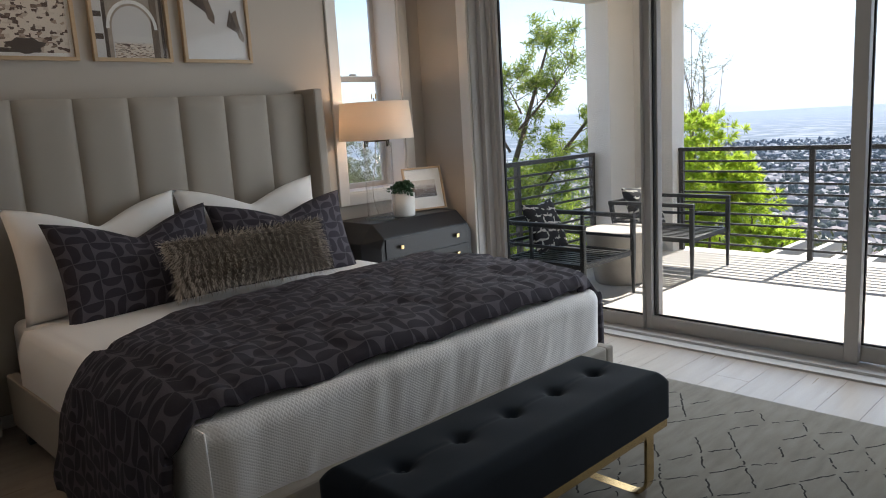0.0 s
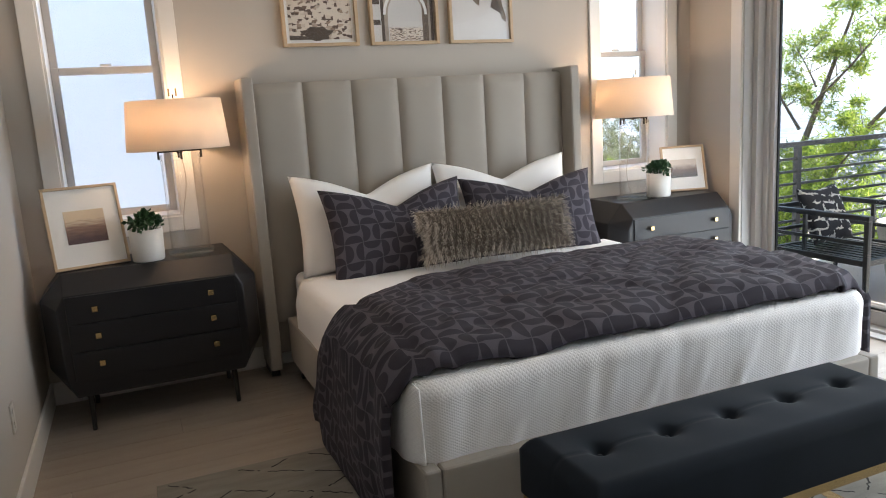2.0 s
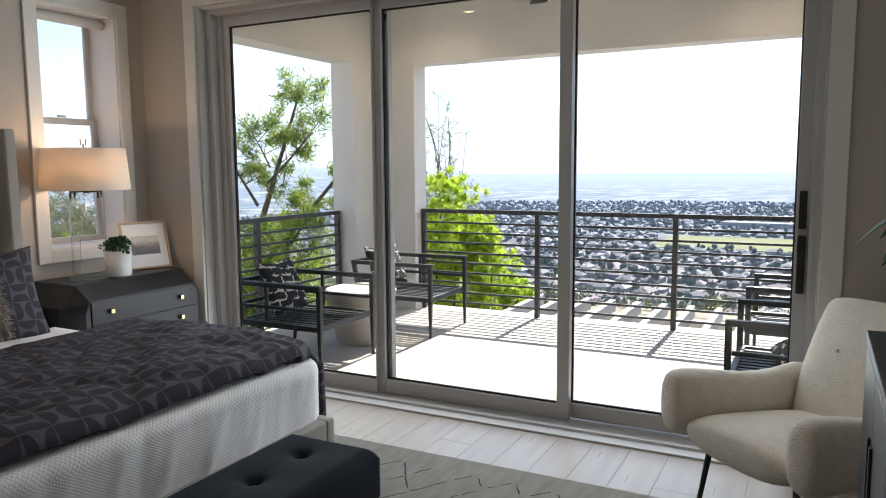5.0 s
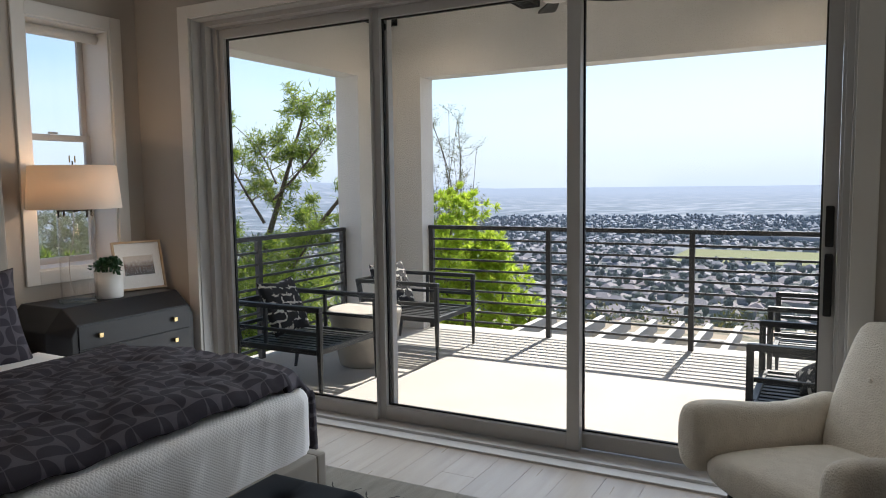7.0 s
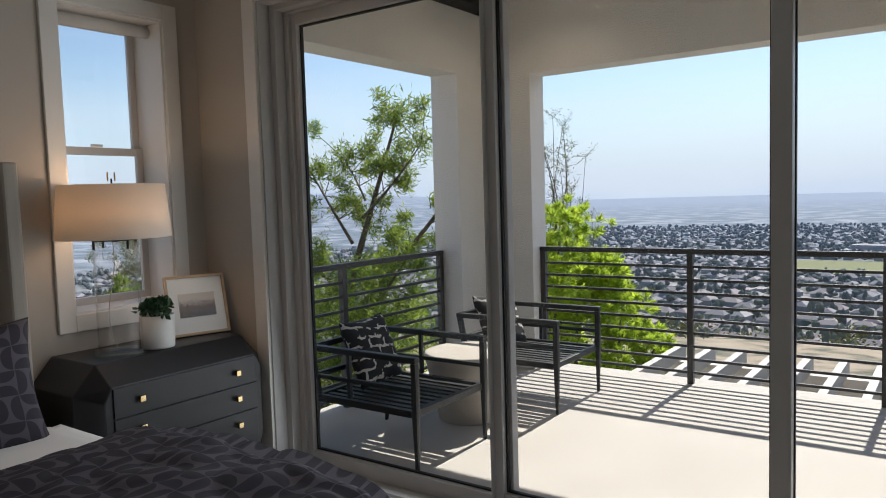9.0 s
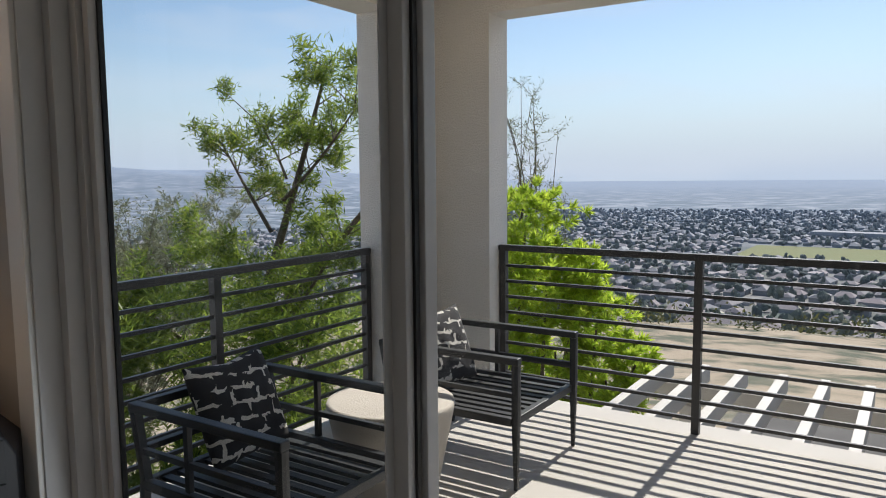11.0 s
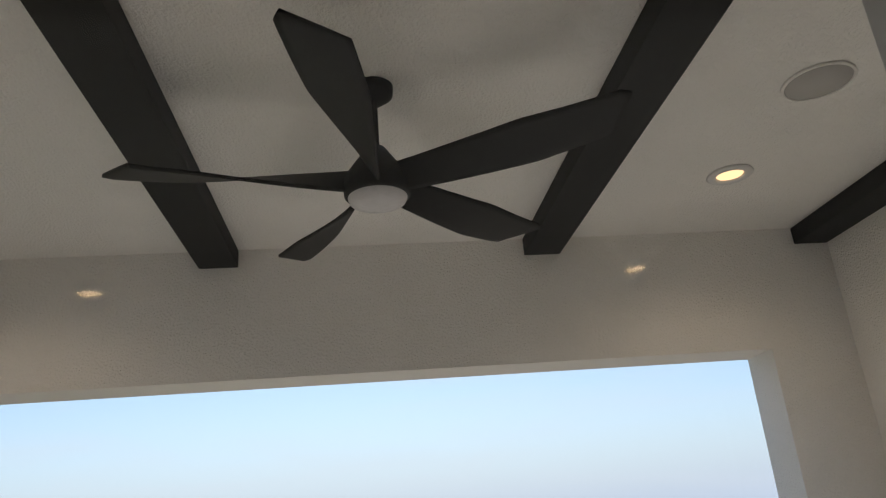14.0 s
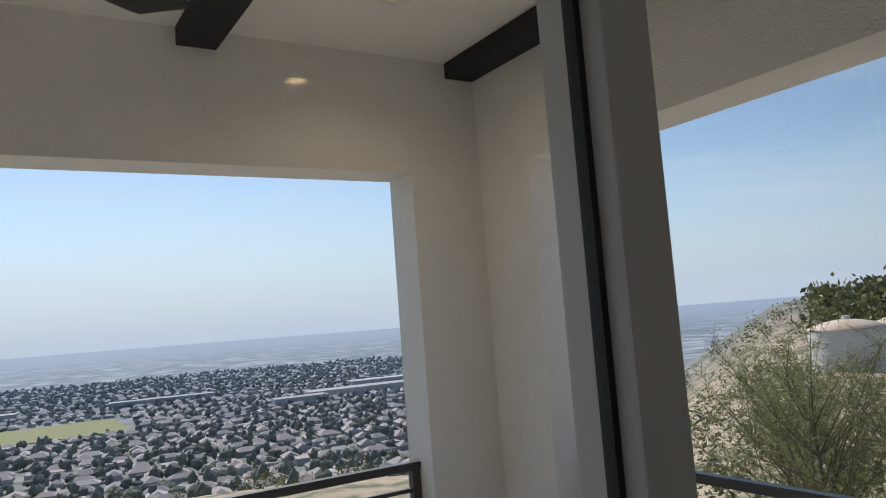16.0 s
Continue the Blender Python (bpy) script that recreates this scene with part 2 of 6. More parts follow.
def holed(axis, p0, p1, u0, u1, z0, z1, holes):
    """A wall slab with rectangular openings (u0, u1, z0, z1); axis is the one it runs along."""
    bm = bmesh.new()
    us = sorted({u0, u1, *[h[0] for h in holes], *[h[1] for h in holes]})
    zs = sorted({z0, z1, *[h[2] for h in holes], *[h[3] for h in holes]})
    inside = lambda a, b: not any(h[0] < a < h[1] and h[2] < b < h[3] for h in holes)
    solid = [[inside((us[i] + us[i + 1]) / 2, (zs[j] + zs[j + 1]) / 2) for j in range(len(zs) - 1)] for i in range(len(us) - 1)]
    ok = lambda i, j: 0 <= i < len(us) - 1 and 0 <= j < len(zs) - 1 and solid[i][j]
    P = (lambda u, p, z: (u, p, z)) if axis == "x" else (lambda u, p, z: (p, u, z))
    cache = {}

    def V(u, p, z):
        k = (round(u, 4), round(p, 4), round(z, 4))
        if k not in cache:
            cache[k] = bm.verts.new(P(u, p, z))
        return cache[k]
    for i in range(len(us) - 1):
        for j in range(len(zs) - 1):
            if not solid[i][j]:
                continue
            a, b, c, d = us[i], us[i + 1], zs[j], zs[j + 1]
            for p in (p0, p1):
                bm.faces.new([V(a, p, c), V(b, p, c), V(b, p, d), V(a, p, d)])
            for (di, dj), (q, r) in (((-1, 0), ((a, c), (a, d))), ((1, 0), ((b, c), (b, d))), ((0, -1), ((a, c), (b, c))), ((0, 1), ((a, d), (b, d)))):
                if not ok(i + di, j + dj):
                    bm.faces.new([V(q[0], p0, q[1]), V(r[0], p0, r[1]), V(r[0], p1, r[1]), V(q[0], p1, q[1])])
    return bm


def structure(name, bm, mat, label, smooth=False):
    return tagged(link(name, bm, mat, None, smooth), label, kind="structure")


# ---- plan ----
XW, XE, YS, YN, ZC = -4.20, 0.86, 0.86, 5.33, 3.05
YO = 5.60
DX0, DX1, DZ = -3.675, 0.15, 2.575
WIN = ((1.07, 1.66, 0.98, 2.52), (4.53, 5.11, 0.98, 2.52))
PXW, PXE, PYN, PZ = -4.09, 0.605, 8.285, 3.166
OPX0, OPX1, OPZ, OPYW, OPYE = -3.655, 0.17, 2.545, 7.82, 7.85
DECKZ = -0.02

floor = structure("floor", box(XW - 0.3, XE + 0.1, YS - 0.1, YN + 0.1, -0.25, -0.012), SUBFLOOR, "pale oak plank floor with tight dark joints")
structure("wall_west", holed("y", XW - 0.30, XW, YS - 0.2, YO, -0.3, ZC, WIN), WALL, "warm beige painted wall behind the bed")
structure("wall_south", box(XW, XE, YS - 0.15, YS, -0.3, ZC), WALL, "warm beige painted side wall")
structure("wall_east", box(XE, XE + 0.15, YS - 0.15, YO, -0.3, ZC), WALL, "warm beige painted wall behind the dresser")
structure("wall_north", holed("x", YN, YO, XW, XE, -0.3, ZC, ((DX0, DX1, 0.0, DZ),)), WALL, "beige painted wall around the sliding door")
structure("ceiling", box(XW - 0.3, XE + 0.15, YS - 0.15, YO, ZC, ZC + 0.12), CEIL, "plain white painted ceiling")

# ---- trim ----
def baseboards():
    h, d = 0.13, 0.016
    for x0, x1, y0, y1 in ((XW, XW + d, YS, YN), (XW + d, XE - d, YS, YS + d), (XE - d, XE, YS, YN), (XW + d, DX0 - 0.097, YN - d, YN), (DX1 + 0.097, XE - d, YN - d, YN)):
        structure("baseboard", box(x0, x1, y0, y1, 0, h, 0.005), TRIM, "white painted baseboard")


baseboards()


def window(i, y0, y1, z0, z1, outside):
    """A single-hung window deep in the west wall, with casing, sashes, panes and a rolled shade."""
    w = tagged(new("window_%d" % i), outside, kind="structure")
    c = 0.085
    for a, b, e, f in ((y0 - c, y0, z0 - c, z1 + c), (y1, y1 + c, z0 - c, z1 + c), (y0, y1, z1, z1 + c), (y0, y1, z0 - c, z0)):
        part("casing", box(XW, XW + 0.02, a, b, e, f, 0.004), TRIM, w)
    t = 0.012
    for a, b, e, f in ((y0, y0 + t, z0, z1), (y1 - t, y1, z0, z1), (y0 + t, y1 - t, z1 - t, z1), (y0 + t, y1 - t, z0, z0 + t)):
        part("reveal", box(XW - 0.29, XW + 0.004, a, b, e, f), TRIM, w)
    xm, zm, s = XW - 0.22, (z0 + z1) / 2 + 0.065, 0.04
    a, b = y0 + t, y1 - t
    for name, x, lo, hi in (("upper_sash", xm - 0.03, zm - 0.02, z1 - t), ("lower_sash", xm, z0 + t, zm + 0.02)):
        bm = bmesh.new()
        for p in ((a, a + s, lo, hi), (b - s, b, lo, hi), (a + s, b - s, hi - s, hi), (a + s, b - s, lo, lo + s)):
            box(x - 0.025, x, *p, 0.003, bm)
        sash = part(name, bm, VINYL, w)
        g = part("pane", box(x - 0.014, x - 0.010, a + s, b - s, lo + s, hi - s), GLASS, sash)
        g.visible_shadow = False
    part("latch", box(xm, xm + 0.02, (a + b) / 2 - 0.03, (a + b) / 2 + 0.03, zm + 0.021, zm + 0.035, 0.004), VINYL, w)
    part("rolled_shade", rod((xm + 0.1, y0 + t, z1 - 0.05), (xm + 0.1, y1 - t, z1 - 0.05), 0.032, seg=16), TRIM, w, "rolled-up cream fabric shade", True)
    return w


window(1, *WIN[0], "white single-hung window facing a pale wall outside")
window(2, *WIN[1], "white single-hung window with the shade rolled up")


def sliding_door():
    d = tagged(new("door_1"), "white three-panel sliding glass door, closed", kind="structure")
    c, ct = 0.095, 0.082
    for a, b, e, f in ((DX0 - c, DX0, 0, DZ + ct), (DX1, DX1 + c, 0, DZ + ct), (DX0, DX1, DZ, DZ + ct)):
        part("casing", box(a, b, YN - 0.022, YN, e, f, 0.004), TRIM, d)
    # stepped jambs and head
    for y0, y1, tw, t in ((YN - 0.004, 5.41, 0.010, 0.010), (5.41, 5.475, 0.048, 0.038), (5.475, YO + 0.01, 0.084, 0.052)):
        part("jamb", box(DX0, DX0 + tw, y0, min(y1, 5.552), 0, DZ, 0.003), VINYL, d)
        part("jamb", box(DX1 - t, DX1, y0, y1, 0, DZ, 0.003), VINYL, d)
        part("head", box(DX0 + tw, DX1 - t, y0, y1, DZ - t, DZ, 0.003), VINYL, d)
    part("sill", box(DX0 + 0.010, DX1 - 0.010, YN - 0.004, 5.41, -0.012, 0.012, 0.003), VINYL, d)
    for y in (5.41, 5.51, 5.60):
        part("track", box(DX0 + 0.084, DX1 - 0.052, y, y + 0.086, -0.03, 0.028 - (y - 5.41) * 0.1, 0.003), VINYL, d)
    # panels: the middle one runs in the inner track
    for x0, x1, y, e, s in ((DX0 + 0.085, -2.380, 5.497, 0.032, 0.004), (-2.392, -1.10, 5.530, 0.056, 0.072), (-1.165, DX1 - 0.053, 5.587, 0.055, 0.062)):
        top, bot, rail, base = DZ - 0.052, 0.026, 0.058, 0.085
        bm = bmesh.new()
        for p in ((x0, x0 + e, bot, top), (x1 - s, x1, bot, top), (x0 + e, x1 - s, top - rail, top), (x0 + e, x1 - s, bot, bot + base)):
            box(p[0], p[1], y, y + 0.052, p[2], p[3], 0.004, bm)
        f = part("panel_frame", bm, VINYL, d)
        bm = bmesh.new()
        g = 0.009
        for p in ((x0 + e, x0 + e + g, bot + base, top - rail), (x1 - s - g, x1 - s, bot + base, top - rail), (x0 + e + g, x1 - s - g, top - rail - g, top - rail), (x0 + e + g, x1 - s - g, bot + base, bot + base + g)):
            box(p[0], p[1], y + 0.030, y + 0.048, p[2], p[3], 0, bm)
        part("gasket", bm, GASKET, f)
        pane = part("pane", box(x0 + e, x1 - s, y + 0.036, y + 0.040, bot + base, top - rail), GLASS, f)
        pane.visible_shadow = False
    part("interlock", box(-2.385, -2.315, 5.587, 5.639, 0.026, DZ - 0.053, 0.004), VINYL, d)
    part("bumper", box(-2.334, -2.320, 5.575, 5.5865, 2.40, 2.44, 0.003), GASKET, d, "small black bumper block")
    hx = DX1 - 0.054 - 0.030
    part("handle", box(hx - 0.018, hx + 0.018, 5.550, 5.5865, 0.85, 1.14, 0.008), GASKET, d, "black pull handle")
    part("lock_plate", box(hx - 0.018, hx + 0.018, 5.572, 5.5865, 1.17, 1.36, 0.006), GASKET, d, "black lock plate")


sliding_door()

# ---- porch ----
structure("porch_floor", box(PXW - 0.35, PXE + 0.3, YO, PYN + 0.32, -0.25, DECKZ), DECK, "light grey coated balcony floor in sun")
structure("porch_wall_north", holed("x", PYN, PYN + 0.248, PXW - 0.27, PXE + 0.27, DECKZ - 0.2, 3.5, ((OPX0, OPX1, DECKZ - 0.19, OPZ),)), STUCCO, "white stucco porch wall with a wide opening")
structure("porch_wall_west", holed("y", PXW - 0.27, PXW, YO, PYN, DECKZ - 0.2, 3.5, ((5.72, OPYW, DECKZ - 0.19, OPZ),)), STUCCO, "white stucco porch side wall with an opening")
structure("porch_wall_east", holed("y", PXE, PXE + 0.27, YO, PYN, DECKZ - 0.2, 3.5, ((5.97, OPYE, DECKZ - 0.19, OPZ),)), STUCCO, "white stucco porch side wall with an opening")
structure("porch_ceiling", box(PXW, PXE, YO, PYN, PZ, PZ + 0.15), STUCCO, "white stucco porch ceiling")
structure("house_wall", holed("x", YO, YO + 0.004, PXW, PXE, -0.02, PZ, ((DX0, DX1, -0.03, DZ),)), STUCCO, "white stucco outside face of the house")
for x0 in (-4.088, -2.55, -0.995, 0.42):
    tagged(link("ceiling_beam", box(x0, x0 + 0.18, YO + 0.006, PYN - 0.002, 3.078, PZ - 0.001, 0.004), BEAM), "black stained flat timber ceiling beam", "beam", "beams of the porch ceiling")


def railing(name, p0, p1, posts, label):
    p0, p1 = Vector((*p0, DECKZ)), Vector((*p1, DECKZ))
    r = thing(name, p0, label, "railing")
    d = p1 - p0
    way = d.normalized()
    part("top_rail", bar((0, 0, 1.05), d + Vector((0, 0, 1.05)), 0.05, 0.04, bevel=0.004), RAIL, r)
    for k in range(9):
        z = 0.09 + k * 0.105
        part("rail", bar((0, 0, z), d + Vector((0, 0, z)), 0.02, 0.02), RAIL, r)
    for s in posts:
        q = way * s
        part("post", bar(q, q + Vector((0, 0, 1.04)), 0.045, 0.045, up=way), RAIL, r)


railing("railing", (OPX0, 8.43), (OPX1, 8.43), (0.03, -2.342 - OPX0, -1.018 - OPX0, OPX1 - OPX0 - 0.03), "dark grey steel railing with horizontal bars")
railing("railing", (-4.30, 5.72), (-4.30, OPYW), (0.03, 0.85, OPYW - 5.75), "dark grey steel railing with horizontal bars")
railing("railing", (PXE + 0.21, 5.97), (PXE + 0.21, OPYE), (0.03, 0.75, OPYE - 6.0), "dark grey steel railing with horizontal bars")

# ---- bedroom materials ----
TAUPE = material("taupe_velvet", (0.36, 0.325, 0.285), (0.31, 0.28, 0.245), 0.5, 0.75, bump=0.1, bump_size=0.003, sheen=0.12)
LINEN = material("white_cotton", (0.86, 0.845, 0.84), (0.82, 0.805, 0.80), 0.4, 0.85, bump=0.10, bump_size=0.003, sheen=0.2)
NAVY = material("midnight_blue_velvet", (0.009, 0.014, 0.023), (0.006, 0.010, 0.016), 0.3, 0.85, sheen=0.04, spec=0.2, bump=0.05, bump_size=0.002)
BRASS = material("brushed_brass", (0.72, 0.53, 0.28), (0.62, 0.45, 0.22), 0.1, 0.22, metal=1.0)
EBONY = material("black_stained_wood", (0.010, 0.0095, 0.013), (0.007, 0.007, 0.009), 0.25, 0.38, bump=0.12, bump_size=0.006, stretch=(1, 0.3, 4))
BLACK = material("black_metal", (0.02, 0.02, 0.02), None, 0.2, 0.4)
BRONZE = material("dark_bronze", (0.05, 0.04, 0.03), None, 0.1, 0.35, metal=0.8)
CERAMIC = material("white_ceramic", (0.72, 0.70, 0.67), (0.64, 0.62, 0.59), 0.15, 0.5, bump=0.05, bump_size=0.01)
PALEWOOD = material("pale_wood_frame", (0.55, 0.40, 0.26), (0.46, 0.33, 0.20), 0.1, 0.45, stretch=(1, 1, 5))
MAT = material("white_mat_board", (0.80, 0.79, 0.77), None, 0.4, 0.8, mix=0.1)
SOIL = material("soil", (0.04, 0.03, 0.02), None, 0.03, 0.9)
LEAF = leaf_material("dark_green_leaf", (0.03, 0.09, 0.03), (0.015, 0.05, 0.02), 0.15)
DRESS = material("grey_green_lacquer", (0.024, 0.027, 0.027), (0.018, 0.021, 0.021), 0.4, 0.45, spec=0.25)
BOUCLE = material("cream_boucle", (0.80, 0.73, 0.63), (0.68, 0.61, 0.52), 0.04, 0.9, bump=0.9, bump_size=0.0065, sheen=0.3)
PAPER = material("white_paper", (0.7, 0.7, 0.7), None, 0.1, 0.7)
SWITCH = material("cream_plastic", (0.62, 0.58, 0.52), None, 0.1, 0.4)


def petal_material(name, ground, petal):
    """Dark cloth woven with paired half discs in alternating squares, by UV in metres."""
    m = bpy.data.materials.new(name)
    m.use_nodes = True
    n, l = m.node_tree.nodes, m.node_tree.links
    b = n["Principled BSDF"]
    b.inputs["Roughness"].default_value, b.inputs["Specular IOR Level"].default_value = 0.85, 0.2

    def calc(op, a, c=None):
        k = n.new("ShaderNodeMath")
        k.operation = op
        for i, v in enumerate((a, c)):
            if v is None:
                continue
            if isinstance(v, (int, float)):
                k.inputs[i].default_value = v
            else:
                l.new(v, k.inputs[i])
        return k.outputs[0]
    uv = n.new("ShaderNodeUVMap")
    wob = n.new("ShaderNodeTexNoise")
    wob.inputs["Scale"].default_value = 9
    l.new(uv.outputs[0], wob.inputs["Vector"])
    sp = n.new("ShaderNodeSeparateXYZ")
    l.new(uv.outputs[0], sp.inputs[0])
    cell = 0.106
    U = calc("ADD", calc("DIVIDE", sp.outputs[0], cell), calc("MULTIPLY", wob.outputs["Fac"], 0.16))
    V = calc("DIVIDE", sp.outputs[1], cell)
    fu, fv = calc("FRACT", U), calc("FRACT", V)
    par = calc("ABSOLUTE", calc("MODULO", calc("ADD", calc("FLOOR", U), calc("FLOOR", V)), 2))
    # each square holds two half discs back to its edges; the next square turns them by a quarter
    swap = lambda p, q: calc("ADD", calc("MULTIPLY", p, par), calc("MULTIPLY", q, calc("SUBTRACT", 1, par)))
    across, along = swap(fu, fv), swap(fv, fu)
    depth = calc("DIVIDE", calc("MINIMUM", across, calc("SUBTRACT", 1, across)), 0.44)
    half = calc("DIVIDE", calc("ABSOLUTE", calc("SUBTRACT", along, 0.5)), 0.485)
    most = calc("ADD", calc("POWER", depth, 2.3), calc("POWER", half, 2.3))
    fac = n.new("ShaderNodeMapRange")
    fac.inputs["From Min"].default_value, fac.inputs["From Max"].default_value = 0.92, 1.04
    l.new(most, fac.inputs["Value"])
    line = calc("GREATER_THAN", calc("MINIMUM", across, calc("SUBTRACT", 1, across)), 0.012)
    inv = calc("MULTIPLY", calc("SUBTRACT", 1, fac.outputs[0]), line)
    grain = n.new("ShaderNodeTexNoise")
    grain.inputs["Scale"].default_value = 400
    l.new(uv.outputs[0], grain.inputs["Vector"])
    cm = n.new("ShaderNodeMix")
    cm.data_type = "RGBA"
    cm.inputs["A"].default_value, cm.inputs["B"].default_value = (*ground, 1), (*petal, 1)
    l.new(inv, cm.inputs["Factor"])
    hv = n.new("ShaderNodeHueSaturation")
    l.new(calc("ADD", calc("MULTIPLY", grain.outputs["Fac"], 0.5), 0.75), hv.inputs["Value"])
    l.new(cm.outputs["Result"], hv.inputs["Color"])
    l.new(hv.outputs[0], b.inputs["Base Color"])
    bp = n.new("ShaderNodeBump")
    bp.inputs["Strength"].default_value, bp.inputs["Distance"].default_value = 0.22, 0.006
    l.new(inv, bp.inputs["Height"])
    l.new(bp.outputs[0], b.inputs["Normal"])
    return m


def waffle_material(name, base):
    """White waffle weave by UV in metres."""
    m = material(name, base, None, 0.4, 0.9, mix=0.3, sheen=0.2)
    n, l = m.node_tree.nodes, m.node_tree.links
    uv, mp, ch = n.new("ShaderNodeUVMap"), n.new("ShaderNodeMapping"), n.new("ShaderNodeTexVoronoi")
    mp.inputs["Rotation"].default_value = (0, 0, radians(45))
    ch.distance = "CHEBYCHEV"
    ch.inputs["Randomness"].default_value = 0.0
    ch.inputs["Scale"].default_value = 85
    l.new(uv.outputs[0], mp.inputs["Vector"])
    l.new(mp.outputs[0], ch.inputs["Vector"])
    bp = n.new("ShaderNodeBump")
    bp.inputs["Strength"].default_value, bp.inputs["Distance"].default_value, bp.invert = 0.5, 0.005, True
    l.new(ch.outputs["Distance"], bp.inputs["Height"])
    l.new(bp.outputs[0], n["Principled BSDF"].inputs["Normal"])
    return m


PETAL = petal_material("dark_petal_cloth", (0.100, 0.090, 0.106), (0.044, 0.039, 0.050))
WAFFLE = waffle_material("white_waffle_cloth", (0.88, 0.87, 0.875))


def solid(ob, thick, offset=-1):
    md = ob.modifiers.new("thickness", "SOLIDIFY")
    md.thickness, md.offset = thick, offset
    return ob


# ---- bed ----
BY0, BY1, BX1 = 2.15, 4.23, -1.80


def bed():
    b = thing("bed", (0, 0, 0), "taupe upholstered king bed with a tall winged channel headboard", "bed")
    hb = part("headboard", box(-4.19, -4.086, 2.09, 4.14, 0.10, 1.69, 0.01), TAUPE, b)
    n, y0, w = 7, 2.098, 0.2925

    def channel(k):
        def f(u, v):
            s = 2 * u - 1
            bulge = 0.032 * (1 - abs(s) ** 4) ** 0.7
            top = max(0, (v - 0.965) / 0.035)
            return Vector((-4.085 + bulge * (1 - top ** 2) ** 0.5 if top < 1 else -4.085, y0 + w * (k + u), 0.30 + 1.392 * v - 0.006 * abs(s) ** 6 * (v > 0.9)))
        return sheet(f, 16, 40)
    for k in range(n):
        part("channel", channel(k), TAUPE, hb, smooth=True)
    for y in (2.022, 4.128):
        bm = box(-4.19, -3.95, y, y + 0.07, 0.05, 1.72, 0.018, segments=3)
        for v in bm.verts:
            if v.co.x > -4.0:
                v.co.x += 0.03 * (1 - v.co.z / 1.7)
        part("wing", bm, TAUPE, hb, smooth=False)
    for y in (BY0, BY1 - 0.06):
        part("side_rail", box(-3.96, BX1, y, y + 0.06, 0.09, 0.35, 0.015, segments=3), TAUPE, b)
    part("foot_rail", box(BX1 - 0.06, BX1 + 0.002, BY0 + 0.061, BY1 - 0.061, 0.09, 0.352, 0.015, segments=3), TAUPE, b)
    part("platform", box(-4.05, BX1 - 0.061, BY0 + 0.061, BY1 - 0.061, 0.2, 0.28), EBONY, b)
    for x in (-3.9, BX1 - 0.1):
        for y in (BY0 + 0.03, BY1 - 0.09):
            part("leg", box(x, x + 0.06, y, y + 0.06, 0, 0.20, 0.005), BLACK, b)
    for y in (2.03, 4.135):
        part("leg", box(-4.18, -3.98, y, y + 0.05, 0, 0.06, 0.004), BLACK, b)
    part("mattress", box(-4.04, -1.90, 2.225, 4.155, 0.281, 0.60, 0.06, segments=5), LINEN, b, "white mattress in a fitted sheet", True)


bed()


def fold_noise(x, y, k=1.0):
    return noise.noise(Vector((x * k, y * k, 3.1)))


def drape(x0, x1, south, north, bottom_s, bottom_n, top, out, wave):
    """A cloth over the bed: f(u, v) with u along the bed and v across it, hanging on both sides."""
    ys, yn = 2.215, 4.165
    ls, ln = top - bottom_s, top - bottom_n
    total = ls + (yn - ys) + ln

    def f(u, v):
        x = x0 + (x1 - x0) * u
        d = v * total
        r = 0.07
        if d < ls:
            z, y = bottom_s + d, ys - out * min(1, (ls - d) / 0.12) ** 0.5
            y -= wave * math.sin(x * 9 + math.sin(x * 4) * 2) * ((ls - d) / ls) ** 0.8 if ls else 0
        elif d < ls + yn - ys:
            y = ys + d - ls
            e = min(y - ys, yn - y)
            z = top - (r - math.sqrt(max(0, r * r - (r - min(e, r)) ** 2))) * 0.6
        else:
            k = d - ls - (yn - ys)
            z, y = top - k, yn + out * min(1, k / 0.12) ** 0.5
            y += wave * math.sin(x * 10 + 1) * (k / max(ln, 0.01)) ** 0.8
        return x, y, z
    return f, total


